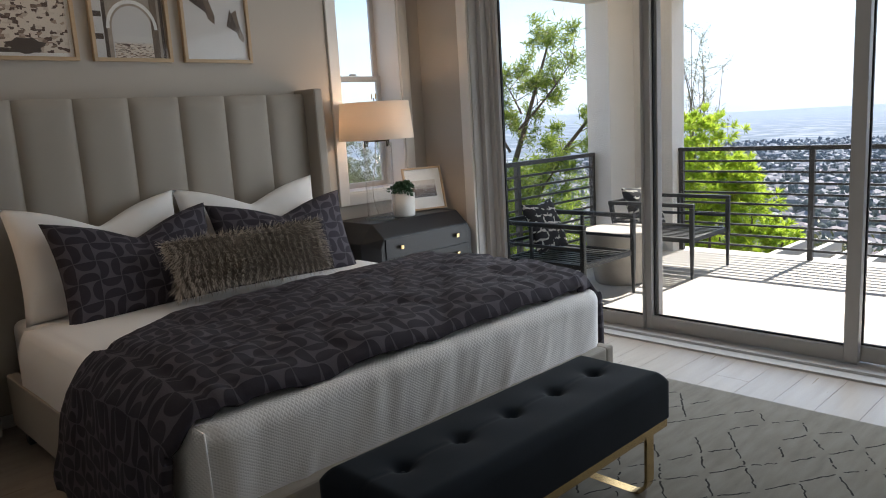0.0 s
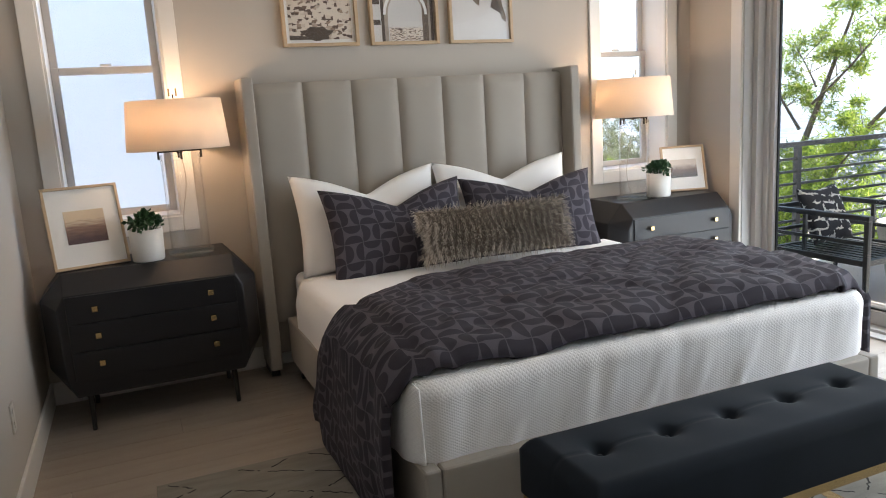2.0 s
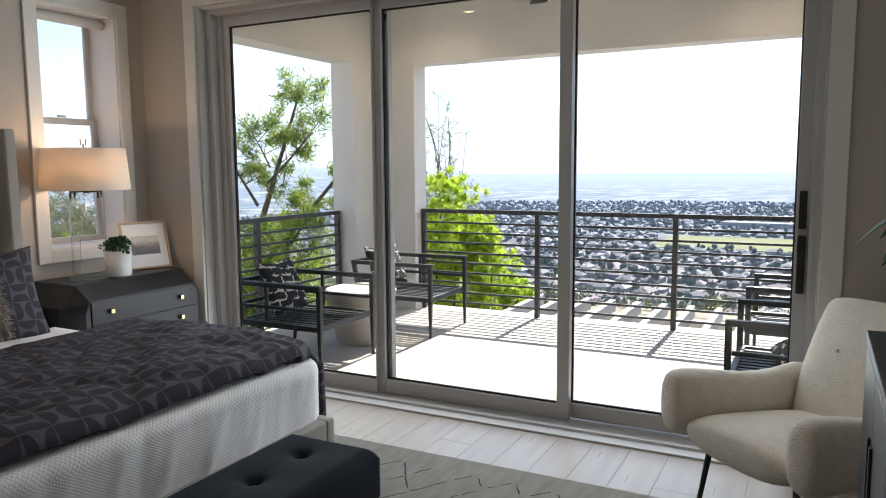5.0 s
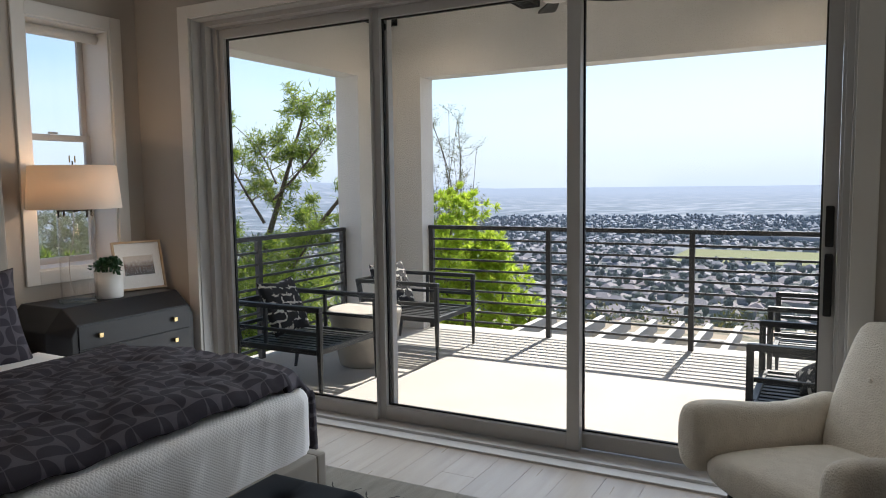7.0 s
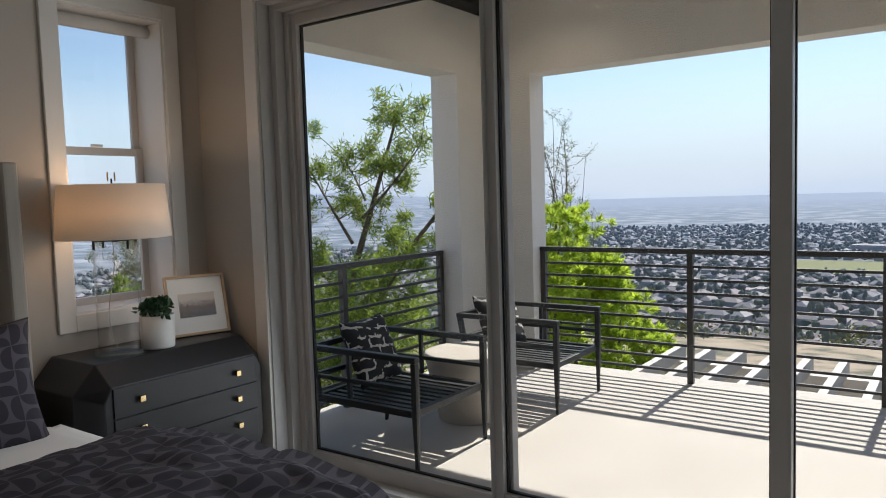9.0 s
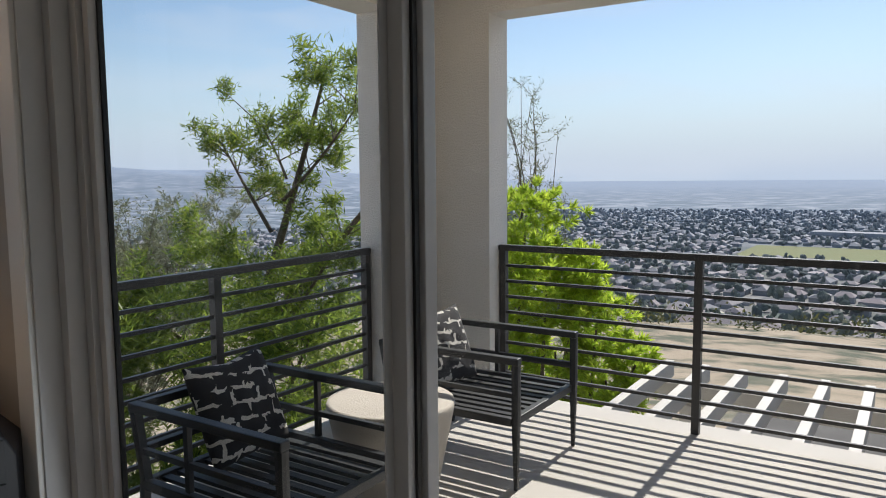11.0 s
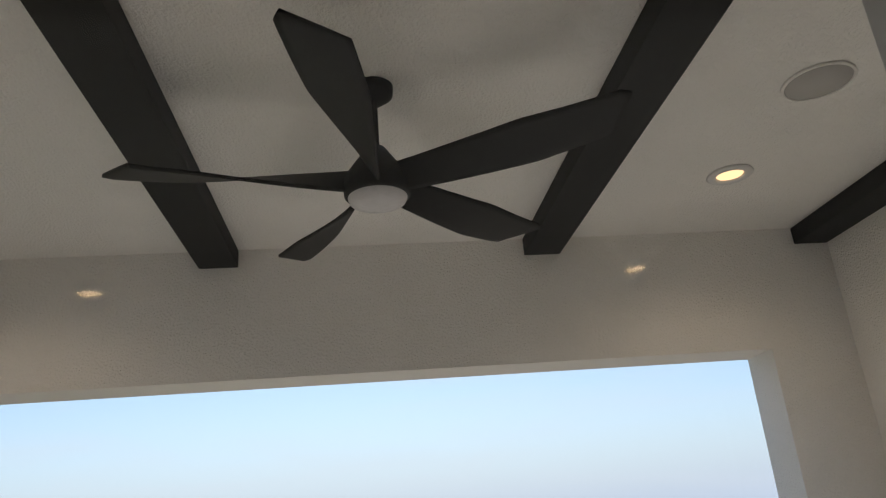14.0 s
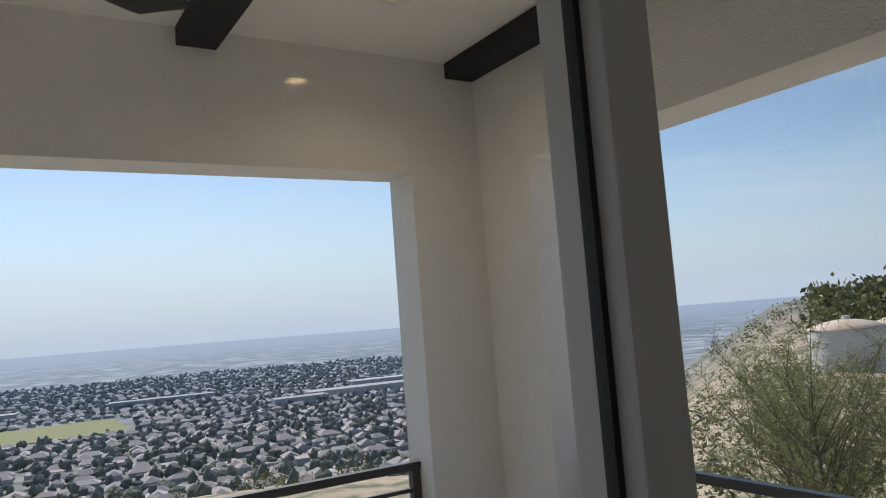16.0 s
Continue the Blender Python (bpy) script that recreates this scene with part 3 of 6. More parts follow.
def bedding():
    f, total = drape(-3.70, -1.885, True, True, 0.09, 0.36, 0.612, 0.058, 0.003)
    bm = sheet(lambda u, v: Vector(f(u, v)) + Vector((0, 0, 0.004 * fold_noise(u * 4, v * 4))), 40, 90, uv=lambda u, v: (u * 1.8, v * total))
    ob = tagged(link("flat_sheet", bm, LINEN, None, True), "white cotton sheet turned down over the mattress", "sheet")
    solid(ob, 0.004)

    # waffle coverlet over the foot end
    def g(u, v):
        y = 2.165 + 2.045 * v
        length = 0.30 + 0.44
        d = u * length
        bulge = 0.020 * fold_noise(y * 2.4, 1 + d) + 0.014 * fold_noise(y * 6, 2 + 2 * d) + 0.006 * fold_noise(y * 17 + 2 * d, 8) + 0.030 * max(0, fold_noise(y * 9 + d * 3, 5) - 0.15) * max(0, d - 0.3) / 0.4
        if d < 0.30:
            x, z = -2.20 + d, 0.618
            k = 0
        else:
            k = (d - 0.30) / 0.44
            a = min(1, k / 0.14)
            x = -1.90 + 0.052 * math.sin(a * math.pi / 2)
            z = 0.618 - 0.052 * (1 - math.cos(a * math.pi / 2)) - max(0, k - 0.14) * 0.235 / 0.86
            x += bulge * a * 0.8
        side = min(v, 1 - v)
        if side < 0.03:
            x -= 0.03 * (1 - side / 0.03) * (k > 0)
        return Vector((x, y, z + 0.004 * fold_noise(y * 5, d * 9)))
    bm = sheet(g, 50, 150, uv=lambda u, v: (u * 0.72, v * 2.05))
    # side tail at the south foot corner
    def tail(u, v):
        x = -2.22 + 0.37 * u
        z = 0.612 - 0.26 * v
        return Vector((x, 2.17 - 0.05 * min(1, v * 3) ** 0.5 * (1 - u ** 4) + 0.006 * math.sin(x * 40) * v, z))
    sheet(tail, 20, 20, bm, uv=lambda u, v: (u * 0.37, v * 0.3))
    ob = tagged(link("coverlet", bm, WAFFLE, None, True), "white waffle-weave coverlet hanging over the foot of the bed", "blanket")
    solid(ob, 0.008)

    # dark duvet
    h, total2 = drape(-3.08, -1.90, True, True, 0.05, 0.32, 0.695, 0.150, 0.022)

    def duvet(u, v):
        x, y, z = h(u, v)
        top = 1 if z > 0.6 else 0
        crease = 1 - abs(fold_noise(x * 3.1 + 0.5 * y, y * 2.3, 1.6))
        puff = 0.050 * (1 - (2 * u - 1) ** 4) + 0.022 * fold_noise(x * 1.6, y * 1.6, 1.5) + 0.014 * fold_noise(x * 5, y * 5, 1.2) - 0.016 * crease ** 8 + 0.004 * fold_noise(x * 17, y * 15, 1.0)
        if z > 0.56:
            z += puff
        # hem at foot and head rolls under
        for e, s in ((u, 1), (1 - u, -1)):
            if e < 0.04:
                z -= 0.045 * (1 - e / 0.04) ** 2 * top
        if y > 4.16 and u > 0.7:
            y -= 0.03 * (u - 0.7) / 0.3
        hang = max(0.0, (0.6 - z) / 0.55)
        y0 = y
        if y0 < 2.22:
            y += 0.02 * fold_noise(x * 6, z * 4) - 0.035 * math.sin(hang * math.pi) * (0.6 + 0.4 * math.sin(x * 5))
            x += 0.05 * hang * math.sin(u * 3)
            z += 0.03 * math.sin(x * 6) * hang
        # the head edge sweeps back towards the middle of the bed
        x += 0.36 * (1 - u) ** 1.5 * math.exp(-((y - 2.15) / 0.33) ** 2) * min(1, max(0, (z - 0.12) / 0.45))
        return Vector((x, y, z))
    bm = sheet(duvet, 90, 150, uv=lambda u, v: (u * 1.3, v * total2))
    ob = tagged(link("duvet", bm, PETAL, None, True), "charcoal duvet woven with dark half discs, draped over the bed", "duvet")
    solid(ob, 0.03)


bedding()


def pillow(name, w, h, t, mat, chop, label, category, place, lean, turn=0, group="", tip=0.09):
    def side(sgn):
        def f(u, v):
            s, q = 2 * u - 1, 2 * v - 1
            y = w / 2 * s * (1 - tip * (1 - q * q))
            z = h / 2 * q * (1 - tip * 1.2 * (1 - s * s))
            z -= chop * math.exp(-((abs(s) ** 1.3) / 0.40)) * ((q + 1) / 2) ** 3
            k = max(0.0, (1 - s ** 2) * (1 - q ** 2)) ** 0.42
            x = sgn * t / 2 * k * (1 + 0.14 * fold_noise(s * 3 + w, q * 3) + 0.05 * fold_noise(s * 9, q * 7 + w)) * (1 - 0.4 * chop / 0.12 * math.exp(-((s / 0.3) ** 2)) * ((q + 1) / 2) ** 2)
            return Vector((x, y, z))
        return f
    bm = bmesh.new()
    for sgn in (1, -1):
        sheet(side(sgn), 36, 28, bm, uv=lambda u, v: (u * w + sgn, v * h))
    bmesh.ops.remove_doubles(bm, verts=bm.verts, dist=1e-5)
    ob = tagged(link(name, bm, mat, None, True), label, category, group)
    ob.matrix_basis = pose(*place, 0, lean, turn)
    return ob


pillow("pillow", 0.90, 0.60, 0.22, LINEN, 0.14, "white cotton pillow leaning on the headboard", "pillow", (-3.90, 2.68, 0.885), -14, 3, "white pillows", 0.06)
pillow("pillow", 0.92, 0.60, 0.22, LINEN, 0.13, "white cotton pillow leaning on the headboard", "pillow", (-3.90, 3.58, 0.885), -14, -3, "white pillows", 0.06)
pillow("pillow", 0.88, 0.56, 0.22, PETAL, 0.13, "charcoal sham woven with half discs against a white pillow", "pillow", (-3.70, 2.79, 0.835), -20, 4, "patterned shams", 0.07)
pillow("pillow", 0.88, 0.54, 0.22, PETAL, 0.11, "charcoal sham woven with half discs against a white pillow", "pillow", (-3.69, 3.65, 0.825), -20, -6, "patterned shams", 0.07)


def fur_pillow():
    m = material("fur_brown_grey", (0.30, 0.25, 0.20), (0.12, 0.10, 0.085), 0.03, 0.85, stretch=(1, 1, 5), sheen=0.3)
    tips = leaf_material("fur_hair", (0.80, 0.72, 0.63), (0.42, 0.36, 0.30), 0.25)
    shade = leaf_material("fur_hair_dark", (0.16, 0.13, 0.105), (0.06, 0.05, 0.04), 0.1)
    ob = pillow("fur_pillow", 0.92, 0.30, 0.17, m, 0.0, "brown and cream faux-fur lumbar pillow", "pillow", (-3.45, 3.28, 0.80), -25, -3, "", 0.04)
    rnd = random.Random(5)
    light, dark = bmesh.new(), bmesh.new()
    for i in range(12000):
        s, q = rnd.uniform(-1, 1), rnd.uniform(-1, 1)
        k = max(0.0, (1 - s * s) * (1 - q * q)) ** 0.42
        p = Vector((0.085 * k, 0.46 * s * (1 - 0.04 * (1 - q * q)), 0.15 * q * (1 - 0.05 * (1 - s * s))))
        edge = max(abs(s), abs(q)) ** 6
        out = Vector((0.7 * (1 - edge) + 0.1, 0.8 * s ** 5, 0.9 * q ** 5)).normalized()
        ridge = 0.5 + 0.5 * math.sin(p.y * 165 + math.sin(p.z * 26 + p.y * 9) * 1.6)
        d = (out + Vector((0.1, rnd.uniform(-0.7, 0.3), -0.5 + rnd.uniform(-0.5, 0.4)))).normalized() * rnd.uniform(0.02, 0.045) * (0.55 + 0.5 * ridge + 0.35 * edge)
        bm = light if ridge + rnd.uniform(-0.5, 0.5) > 0.42 + 0.25 * s or (edge > 0.75 and s < 0.2 and q > 0) else dark
        a = d.cross(Vector((0.3, 0.2, 1))).normalized() * 0.0013
        vs = [bm.verts.new(p - a), bm.verts.new(p + a), bm.verts.new(p + d * 0.6 + a * 0.6 + Vector((0, 0, -0.002))), bm.verts.new(p + d + Vector((0, 0, -0.006)))]
        bm.faces.new(vs[:3])
        bm.faces.new((vs[0], vs[2], vs[3]))
    tagged(part("fur", light, tips, ob), "long cream hairs in ridges", kind="stuff")
    tagged(part("fur", dark, shade, ob), "brown hairs between the ridges", kind="stuff")


fur_pillow()


# ---- bench ----
def bench():
    b = thing("bench", (-1.455, 3.08, 0), "navy velvet tufted bench on brass sled legs", "bench")
    hx, hy = 0.205, 0.665
    ks = [-0.495 + 0.2475 * i for i in range(5)]

    def top(u, v):
        x, y = (2 * u - 1), (2 * v - 1)
        X, Y = hx * x, hy * y
        ex, ey = (1 - abs(x)) * hx, (1 - abs(y)) * hy
        e = min(ex, ey)
        z = 0.475 - 0.045 * max(0, 1 - e / 0.05) ** 2.2
        for k in ks:
            r = math.hypot(X + 0.02, Y - k)
            z -= 0.030 * math.exp(-(r / 0.028) ** 2) + 0.010 * math.exp(-(r / 0.075) ** 2)
        z -= 0.003 * math.exp(-((X + 0.02) / 0.006) ** 2)
        return Vector((X, Y, z))
    bm = sheet(top, 44, 150)
    edge = [e for e in bm.edges if e.is_boundary]
    r = bmesh.ops.extrude_edge_only(bm, edges=edge)
    for v in [g for g in r["geom"] if isinstance(g, bmesh.types.BMVert)]:
        v.co.z = 0.285
    part("cushion", bm, NAVY, b, smooth=True)
    for k in ks:
        part("button", lathe([(0.0, 0.004), (0.008, 0.003), (0.011, -0.002), (0.0, -0.004)], 12, at=(-0.02, k, 0.443)), NAVY, b, smooth=True)
    for sx in (-1, 1):
        part("frame_rail", box(sx * (hx - 0.012) - 0.008, sx * (hx - 0.012) + 0.008, -hy + 0.005, hy - 0.005, 0.250, 0.285, 0.002), BRASS, b)
    for sy in (-1, 1):
        part("frame_rail", box(-hx + 0.021, hx - 0.021, sy * (hy - 0.013) - 0.008, sy * (hy - 0.013) + 0.008, 0.250, 0.284, 0.002), BRASS, b)
    # sled legs: flat bar bent to a U
    for sy in (-1, 1):
        bm = bmesh.new()
        y = sy * (hy - 0.13)
        pts = [(hx - 0.012, 0.250), (hx - 0.012, 0.09)]
        pts += [(hx - 0.092 + 0.08 * math.cos(a), 0.086 + 0.08 * math.sin(a)) for a in [-math.pi / 2 * i / 8 for i in range(1, 9)]]
        pts = pts + [(-x, z) for x, z in reversed(pts)]
        a = [[bm.verts.new((x, y + s * 0.024, z)) for s in (-1, 1)] for x, z in pts]
        for p, q in zip(a, a[1:]):
            bm.faces.new((p[0], q[0], q[1], p[1]))
        solid(part("sled_leg", bm, BRASS, b), 0.012, 0)


bench()


# ---- rug ----
def rug():
    m = material("grey_taupe_wool", (0.30, 0.28, 0.245), (0.20, 0.185, 0.16), 0.12, 0.95, bump=0.7, bump_size=0.006, stretch=(3, 0.6, 1))
    dark = material("black_wool_line", (0.03, 0.028, 0.026), None, 0.05, 0.95)
    x0, x1, y0, y1 = -2.88, 0.24, 1.35, 4.79
    ob = tagged(link("rug", box(x0, x1, y0, y1, 0.0005, 0.011, 0.004), m), "grey wool rug with broken dark trellis lines", "rug")
    rnd = random.Random(3)
    bm = bmesh.new()
    px, py = 0.20, 0.15
    nodes = {}

    def node(i, j):
        if (i, j) not in nodes:
            nodes[i, j] = Vector((x0 + i * px / 1 + 0.014 * rnd.uniform(-1, 1) + (0.10 if j % 2 else 0), y0 + j * py + 0.018 * rnd.uniform(-1, 1), 0.0118))
        return nodes[i, j]
    for j in range(int((y1 - y0) / py)):
        for i in range(int((x1 - x0) / px) + 1):
            a = node(i, j)
            for di in ((0, 1) if j % 2 else (-1, 0)):
                if rnd.random() < 0.20:
                    continue
                b = node(i + di, j + 1)
                n = 8
                lo, hi = sorted((rnd.uniform(0, 0.25), rnd.uniform(0.7, 1)))
                prev = None
                for k in range(n + 1):
                    p = a.lerp(b, lo + (hi - lo) * k / n)
                    side = Vector((-(b - a).y, (b - a).x, 0)).normalized()
                    p = p + side * 0.005 * rnd.uniform(-1, 1)
                    if not (x0 + 0.02 < p.x < x1 - 0.02 and y0 + 0.02 < p.y < y1 - 0.02):
                        prev = None
                        continue
                    w = 0.0026 + 0.002 * rnd.random()
                    q = (bm.verts.new(p - side * w), bm.verts.new(p + side * w))
                    if prev and rnd.random() < 0.93:
                        bm.faces.new((prev[0], q[0], q[1], prev[1]))
                    prev = q
    t = part("trellis", bm, dark, ob)
    tagged(t, "broken black trellis lines", kind="stuff")


rug()


# ---- nightstands ----
def nightstand(x, y, label):
    s = thing("nightstand", (x, y, 0), label, "nightstand", "nightstands beside the bed")
    bm = bmesh.new()
    W, w = 0.520, 0.405
    pts = []
    for x in (-0.51, -0.12):
        pts += [(x, sy * W, z) for sy in (-1, 1) for z in (0.33, 0.675)] + [(x, sy * 0.41, z) for sy in (-1, 1) for z in (0.185, 0.80)]
    pts += [(-0.004, sy * w, z) for sy in (-1, 1) for z in (0.19, 0.705)]
    pts += [(-0.004, sy * (w + 0.035), z) for sy in (-1, 1) for z in (0.28, 0.64)]
    for p in pts:
        bm.verts.new(p)
    r = bmesh.ops.convex_hull(bm, input=bm.verts)
    bmesh.ops.dissolve_limit(bm, angle_limit=0.02, verts=bm.verts, edges=bm.edges)
    bmesh.ops.bevel(bm, geom=bm.edges, offset=0.004, segments=1, affect="EDGES")
    part("body", bm, EBONY, s)
    for z0, z1, zk in ((0.563, 0.700, 0.632), (0.422, 0.558, 0.497), (0.272, 0.417, 0.357)):
        d = part("drawer", box(-0.012, 0.004, -w + 0.004, w - 0.004, z0, z1, 0.003), EBONY, s)
        for sy in (-1, 1):
            bm = box(0.004, 0.012, sy * 0.272 - 0.006, sy * 0.272 + 0.006, zk - 0.006, zk + 0.006)
            box(0.012, 0.028, sy * 0.272 - 0.014, sy * 0.272 + 0.014, zk - 0.014, zk + 0.014, 0.003, bm)
            part("knob", bm, BRASS, d, "square brass knob")
    for lx in (-0.04, -0.45):
        for sy in (-1, 1):
            part("leg", rod((lx, sy * 0.355, 0.0), (lx - 0.01, sy * 0.35, 0.20), 0.011, 0.015, 12), BLACK, s)
    return s


NSL, NSR = 1.445, 4.805
nightstand(-3.66, NSL, "black faceted three-drawer nightstand with brass knobs, below the window")
nightstand(-3.67, NSR, "black faceted three-drawer nightstand with brass knobs, beside the sliding door")


def table_lamp(x, y, label):
    o = thing("table_lamp", (x, y, 0.802), label, "lamp", "table lamps on the nightstands")
    m = bpy.data.materials.get("lamp_shade_linen")
    if not m:
        m = bpy.data.materials.new("lamp_shade_linen")
        m.use_nodes = True
        n, l = m.node_tree.nodes, m.node_tree.links
        b = n["Principled BSDF"]
        b.inputs["Base Color"].default_value, b.inputs["Roughness"].default_value = (0.80, 0.75, 0.68, 1), 0.9
        tl, mx, wv = n.new("ShaderNodeBsdfTranslucent"), n.new("ShaderNodeMixShader"), n.new("ShaderNodeTexNoise")
        tl.inputs["Color"].default_value = (0.85, 0.74, 0.62, 1)
        wv.inputs["Scale"].default_value = 300
        bp = n.new("ShaderNodeBump")
        bp.inputs["Strength"].default_value = 0.15
        l.new(wv.outputs["Fac"], bp.inputs["Height"])
        l.new(bp.outputs[0], b.inputs["Normal"])
        mx.inputs[0].default_value = 0.45
        l.new(b.outputs[0], mx.inputs[1])
        l.new(tl.outputs[0], mx.inputs[2])
        l.new(mx.outputs[0], n["Material Output"].inputs["Surface"])
    part("shade", lathe([(0.262, 0.560), (0.240, 0.815), (0.238, 0.815), (0.260, 0.560), (0.262, 0.560)], 48), m, o, "cream linen drum shade, lit", True)
    g = part("glass_cylinder", lathe([(0.098, 0.022), (0.102, 0.03), (0.102, 0.535), (0.098, 0.535), (0.098, 0.022)], 40), GLASS, o, "clear glass cylinder", True)
    g.visible_shadow = False
    part("glass_base", lathe([(0.0, 0.0), (0.118, 0.0), (0.122, 0.010), (0.118, 0.020), (0.0, 0.022)], 40), glass_material("base_glass", 0.02, (0.93, 0.97, 0.97)), o, "clear glass foot", True)
    bm = rod((-0.112, 0, 0.552), (0.112, 0, 0.552), 0.007)
    rod((0, -0.112, 0.552), (0, 0.112, 0.552), 0.007, bm=bm)
    for a in range(4):
        c, s = math.cos(a * math.pi / 2), math.sin(a * math.pi / 2)
        rod((0.108 * c, 0.108 * s, 0.552), (0.108 * c, 0.108 * s, 0.51), 0.006, bm=bm)
    rod((0, 0, 0.54), (0, 0, 0.60), 0.016, bm=bm)
    rod((0, 0, 0.60), (0, 0, 0.845), 0.004, bm=bm)
    part("fitting", bm, BRONZE, o, "dark bronze cross fitting")
    for sx in (-1, 1):
        part("finial", rod((0.0, sx * 0.018, 0.835), (0.0, sx * 0.018, 0.875), 0.004), BRASS, o)
    bm = bmesh.new()
    prev = None
    for i in range(20):
        k = i / 19
        p = Vector((-0.02 - 0.05 * math.sin(k * 3.1), 0.02 * math.sin(k * 6), 0.545 - 0.52 * k))
        if prev:
            rod(prev, p, 0.0022, seg=6, bm=bm)
        prev = p
    part("cord", bm, material("clear_cord", (0.45, 0.40, 0.33)), o, "thin lamp cord")
    part("bulb", lathe([(0.0, 0.61), (0.02, 0.62), (0.032, 0.66), (0.03, 0.69), (0.0, 0.715)], 16), glow_material("bulb_glow", (1.0, 0.62, 0.32), 8.0), o, "lit bulb", True)
    lt = new("bulb_light", bpy.data.lights.new("bulb_light", "POINT"))
    lt.data.energy, lt.data.color, lt.data.shadow_soft_size = LAMP_W, (1.0, 0.68, 0.44), 0.045
    lt.parent = o
    lt.location = (0, 0, 0.74)
    return o


LAMP_W = 1.5
table_lamp(-3.95, NSL + 0.225, "glass cylinder table lamp with a lit cream drum shade")
table_lamp(-3.93, NSR - 0.195, "glass cylinder table lamp with a lit cream drum shade")


def leaf_cluster(bm, rnd, centre, radius, count, size, wide=0.5, up=0.3):
    for _ in range(count):
        d = Vector((rnd.gauss(0, 1), rnd.gauss(0, 1), rnd.gauss(0, 1) + up)).normalized()
        p = Vector(centre) + d * radius * rnd.uniform(0.3, 1)
        L = size * rnd.uniform(0.6, 1.2)
        side = d.cross(Vector((rnd.gauss(0, 1), rnd.gauss(0, 1), rnd.gauss(0, 1)))).normalized() * L * wide * 0.5
        nrm = d.cross(side).normalized() * L * 0.12
        a, b = bm.verts.new(p), bm.verts.new(p + d * L)
        c, e = bm.verts.new(p + d * L * 0.5 + side + nrm), bm.verts.new(p + d * L * 0.5 - side + nrm)
        bm.faces.new((a, c, b))
        bm.faces.new((a, b, e))


def potted_plant(x, y, seed, label):
    o = thing("potted_plant", (x, y, 0.802), label, "plant", "small plants on the nightstands")
    part("pot", lathe([(0.0, 0.0), (0.076, 0.0), (0.080, 0.006), (0.084, 0.165), (0.078, 0.165), (0.074, 0.13), (0.0, 0.13)], 36), CERAMIC, o, "white ceramic pot", True)
    part("soil", lathe([(0.0, 0.142), (0.075, 0.138), (0.075, 0.131), (0.0, 0.131)], 20), SOIL, o)
    rnd = random.Random(seed)
    bm = bmesh.new()
    for i in range(26):
        a, r = rnd.uniform(0, 6.283), rnd.uniform(0.01, 0.09)
        top = Vector((r * math.cos(a), r * math.sin(a), 0.235 - r * 0.45 + rnd.uniform(-0.02, 0.015)))
        rod((r * 0.4 * math.cos(a), r * 0.4 * math.sin(a), 0.135), top, 0.0018, seg=5, bm=bm)
        leaf_cluster(bm, rnd, top, 0.014, 12, 0.032, 0.75)
    part("foliage", bm, LEAF, o, "dense small dark green leaves")


potted_plant(-3.87, NSL + 0.005, 1, "small green plant in a white ceramic pot")
potted_plant(-3.89, NSR - 0.02, 2, "small green plant in a white ceramic pot")


def picture_material(name, build):
    m = bpy.data.materials.new(name)
    m.use_nodes = True
    n, l = m.node_tree.nodes, m.node_tree.links
    n["Principled BSDF"].inputs["Roughness"].default_value = 0.4
    tc = n.new("ShaderNodeTexCoord")
    build(n, l, tc.outputs["Generated"], n["Principled BSDF"].inputs["Base Color"])
    return m


def photo_picture(top, mid, low, streaks):
    def build(n, l, vec, out):
        sp, r, ns, ad = n.new("ShaderNodeSeparateXYZ"), n.new("ShaderNodeValToRGB"), n.new("ShaderNodeTexNoise"), n.new("ShaderNodeMath")
        l.new(vec, sp.inputs[0])
        mp = n.new("ShaderNodeMapping")
        mp.inputs["Scale"].default_value = (1, *streaks)
        l.new(vec, mp.inputs[0])
        l.new(mp.outputs[0], ns.inputs["Vector"])
        ns.inputs["Scale"].default_value = 3
        ad.operation = "MULTIPLY_ADD"
        l.new(ns.outputs["Fac"], ad.inputs[0])
        ad.inputs[1].default_value = 0.5
        l.new(sp.outputs[2], ad.inputs[2])
        l.new(ad.outputs[0], r.inputs[0])
        e = r.color_ramp.elements
        e[0].position, e[0].color = 0.35, (*low, 1)
        e[1].position, e[1].color = 1.1, (*top, 1)
        x = e.new(0.7)
        x.color = (*mid, 1)
        l.new(r.outputs[0], out)
    return build


PHOTO_A = picture_material("photo_sunset_field", photo_picture((0.62, 0.50, 0.36), (0.25, 0.15, 0.12), (0.10, 0.06, 0.07), (1.5, 6)))
PHOTO_B = picture_material("photo_harbour_car", photo_picture((0.55, 0.48, 0.42), (0.12, 0.06, 0.04), (0.04, 0.025, 0.02), (5, 2)))


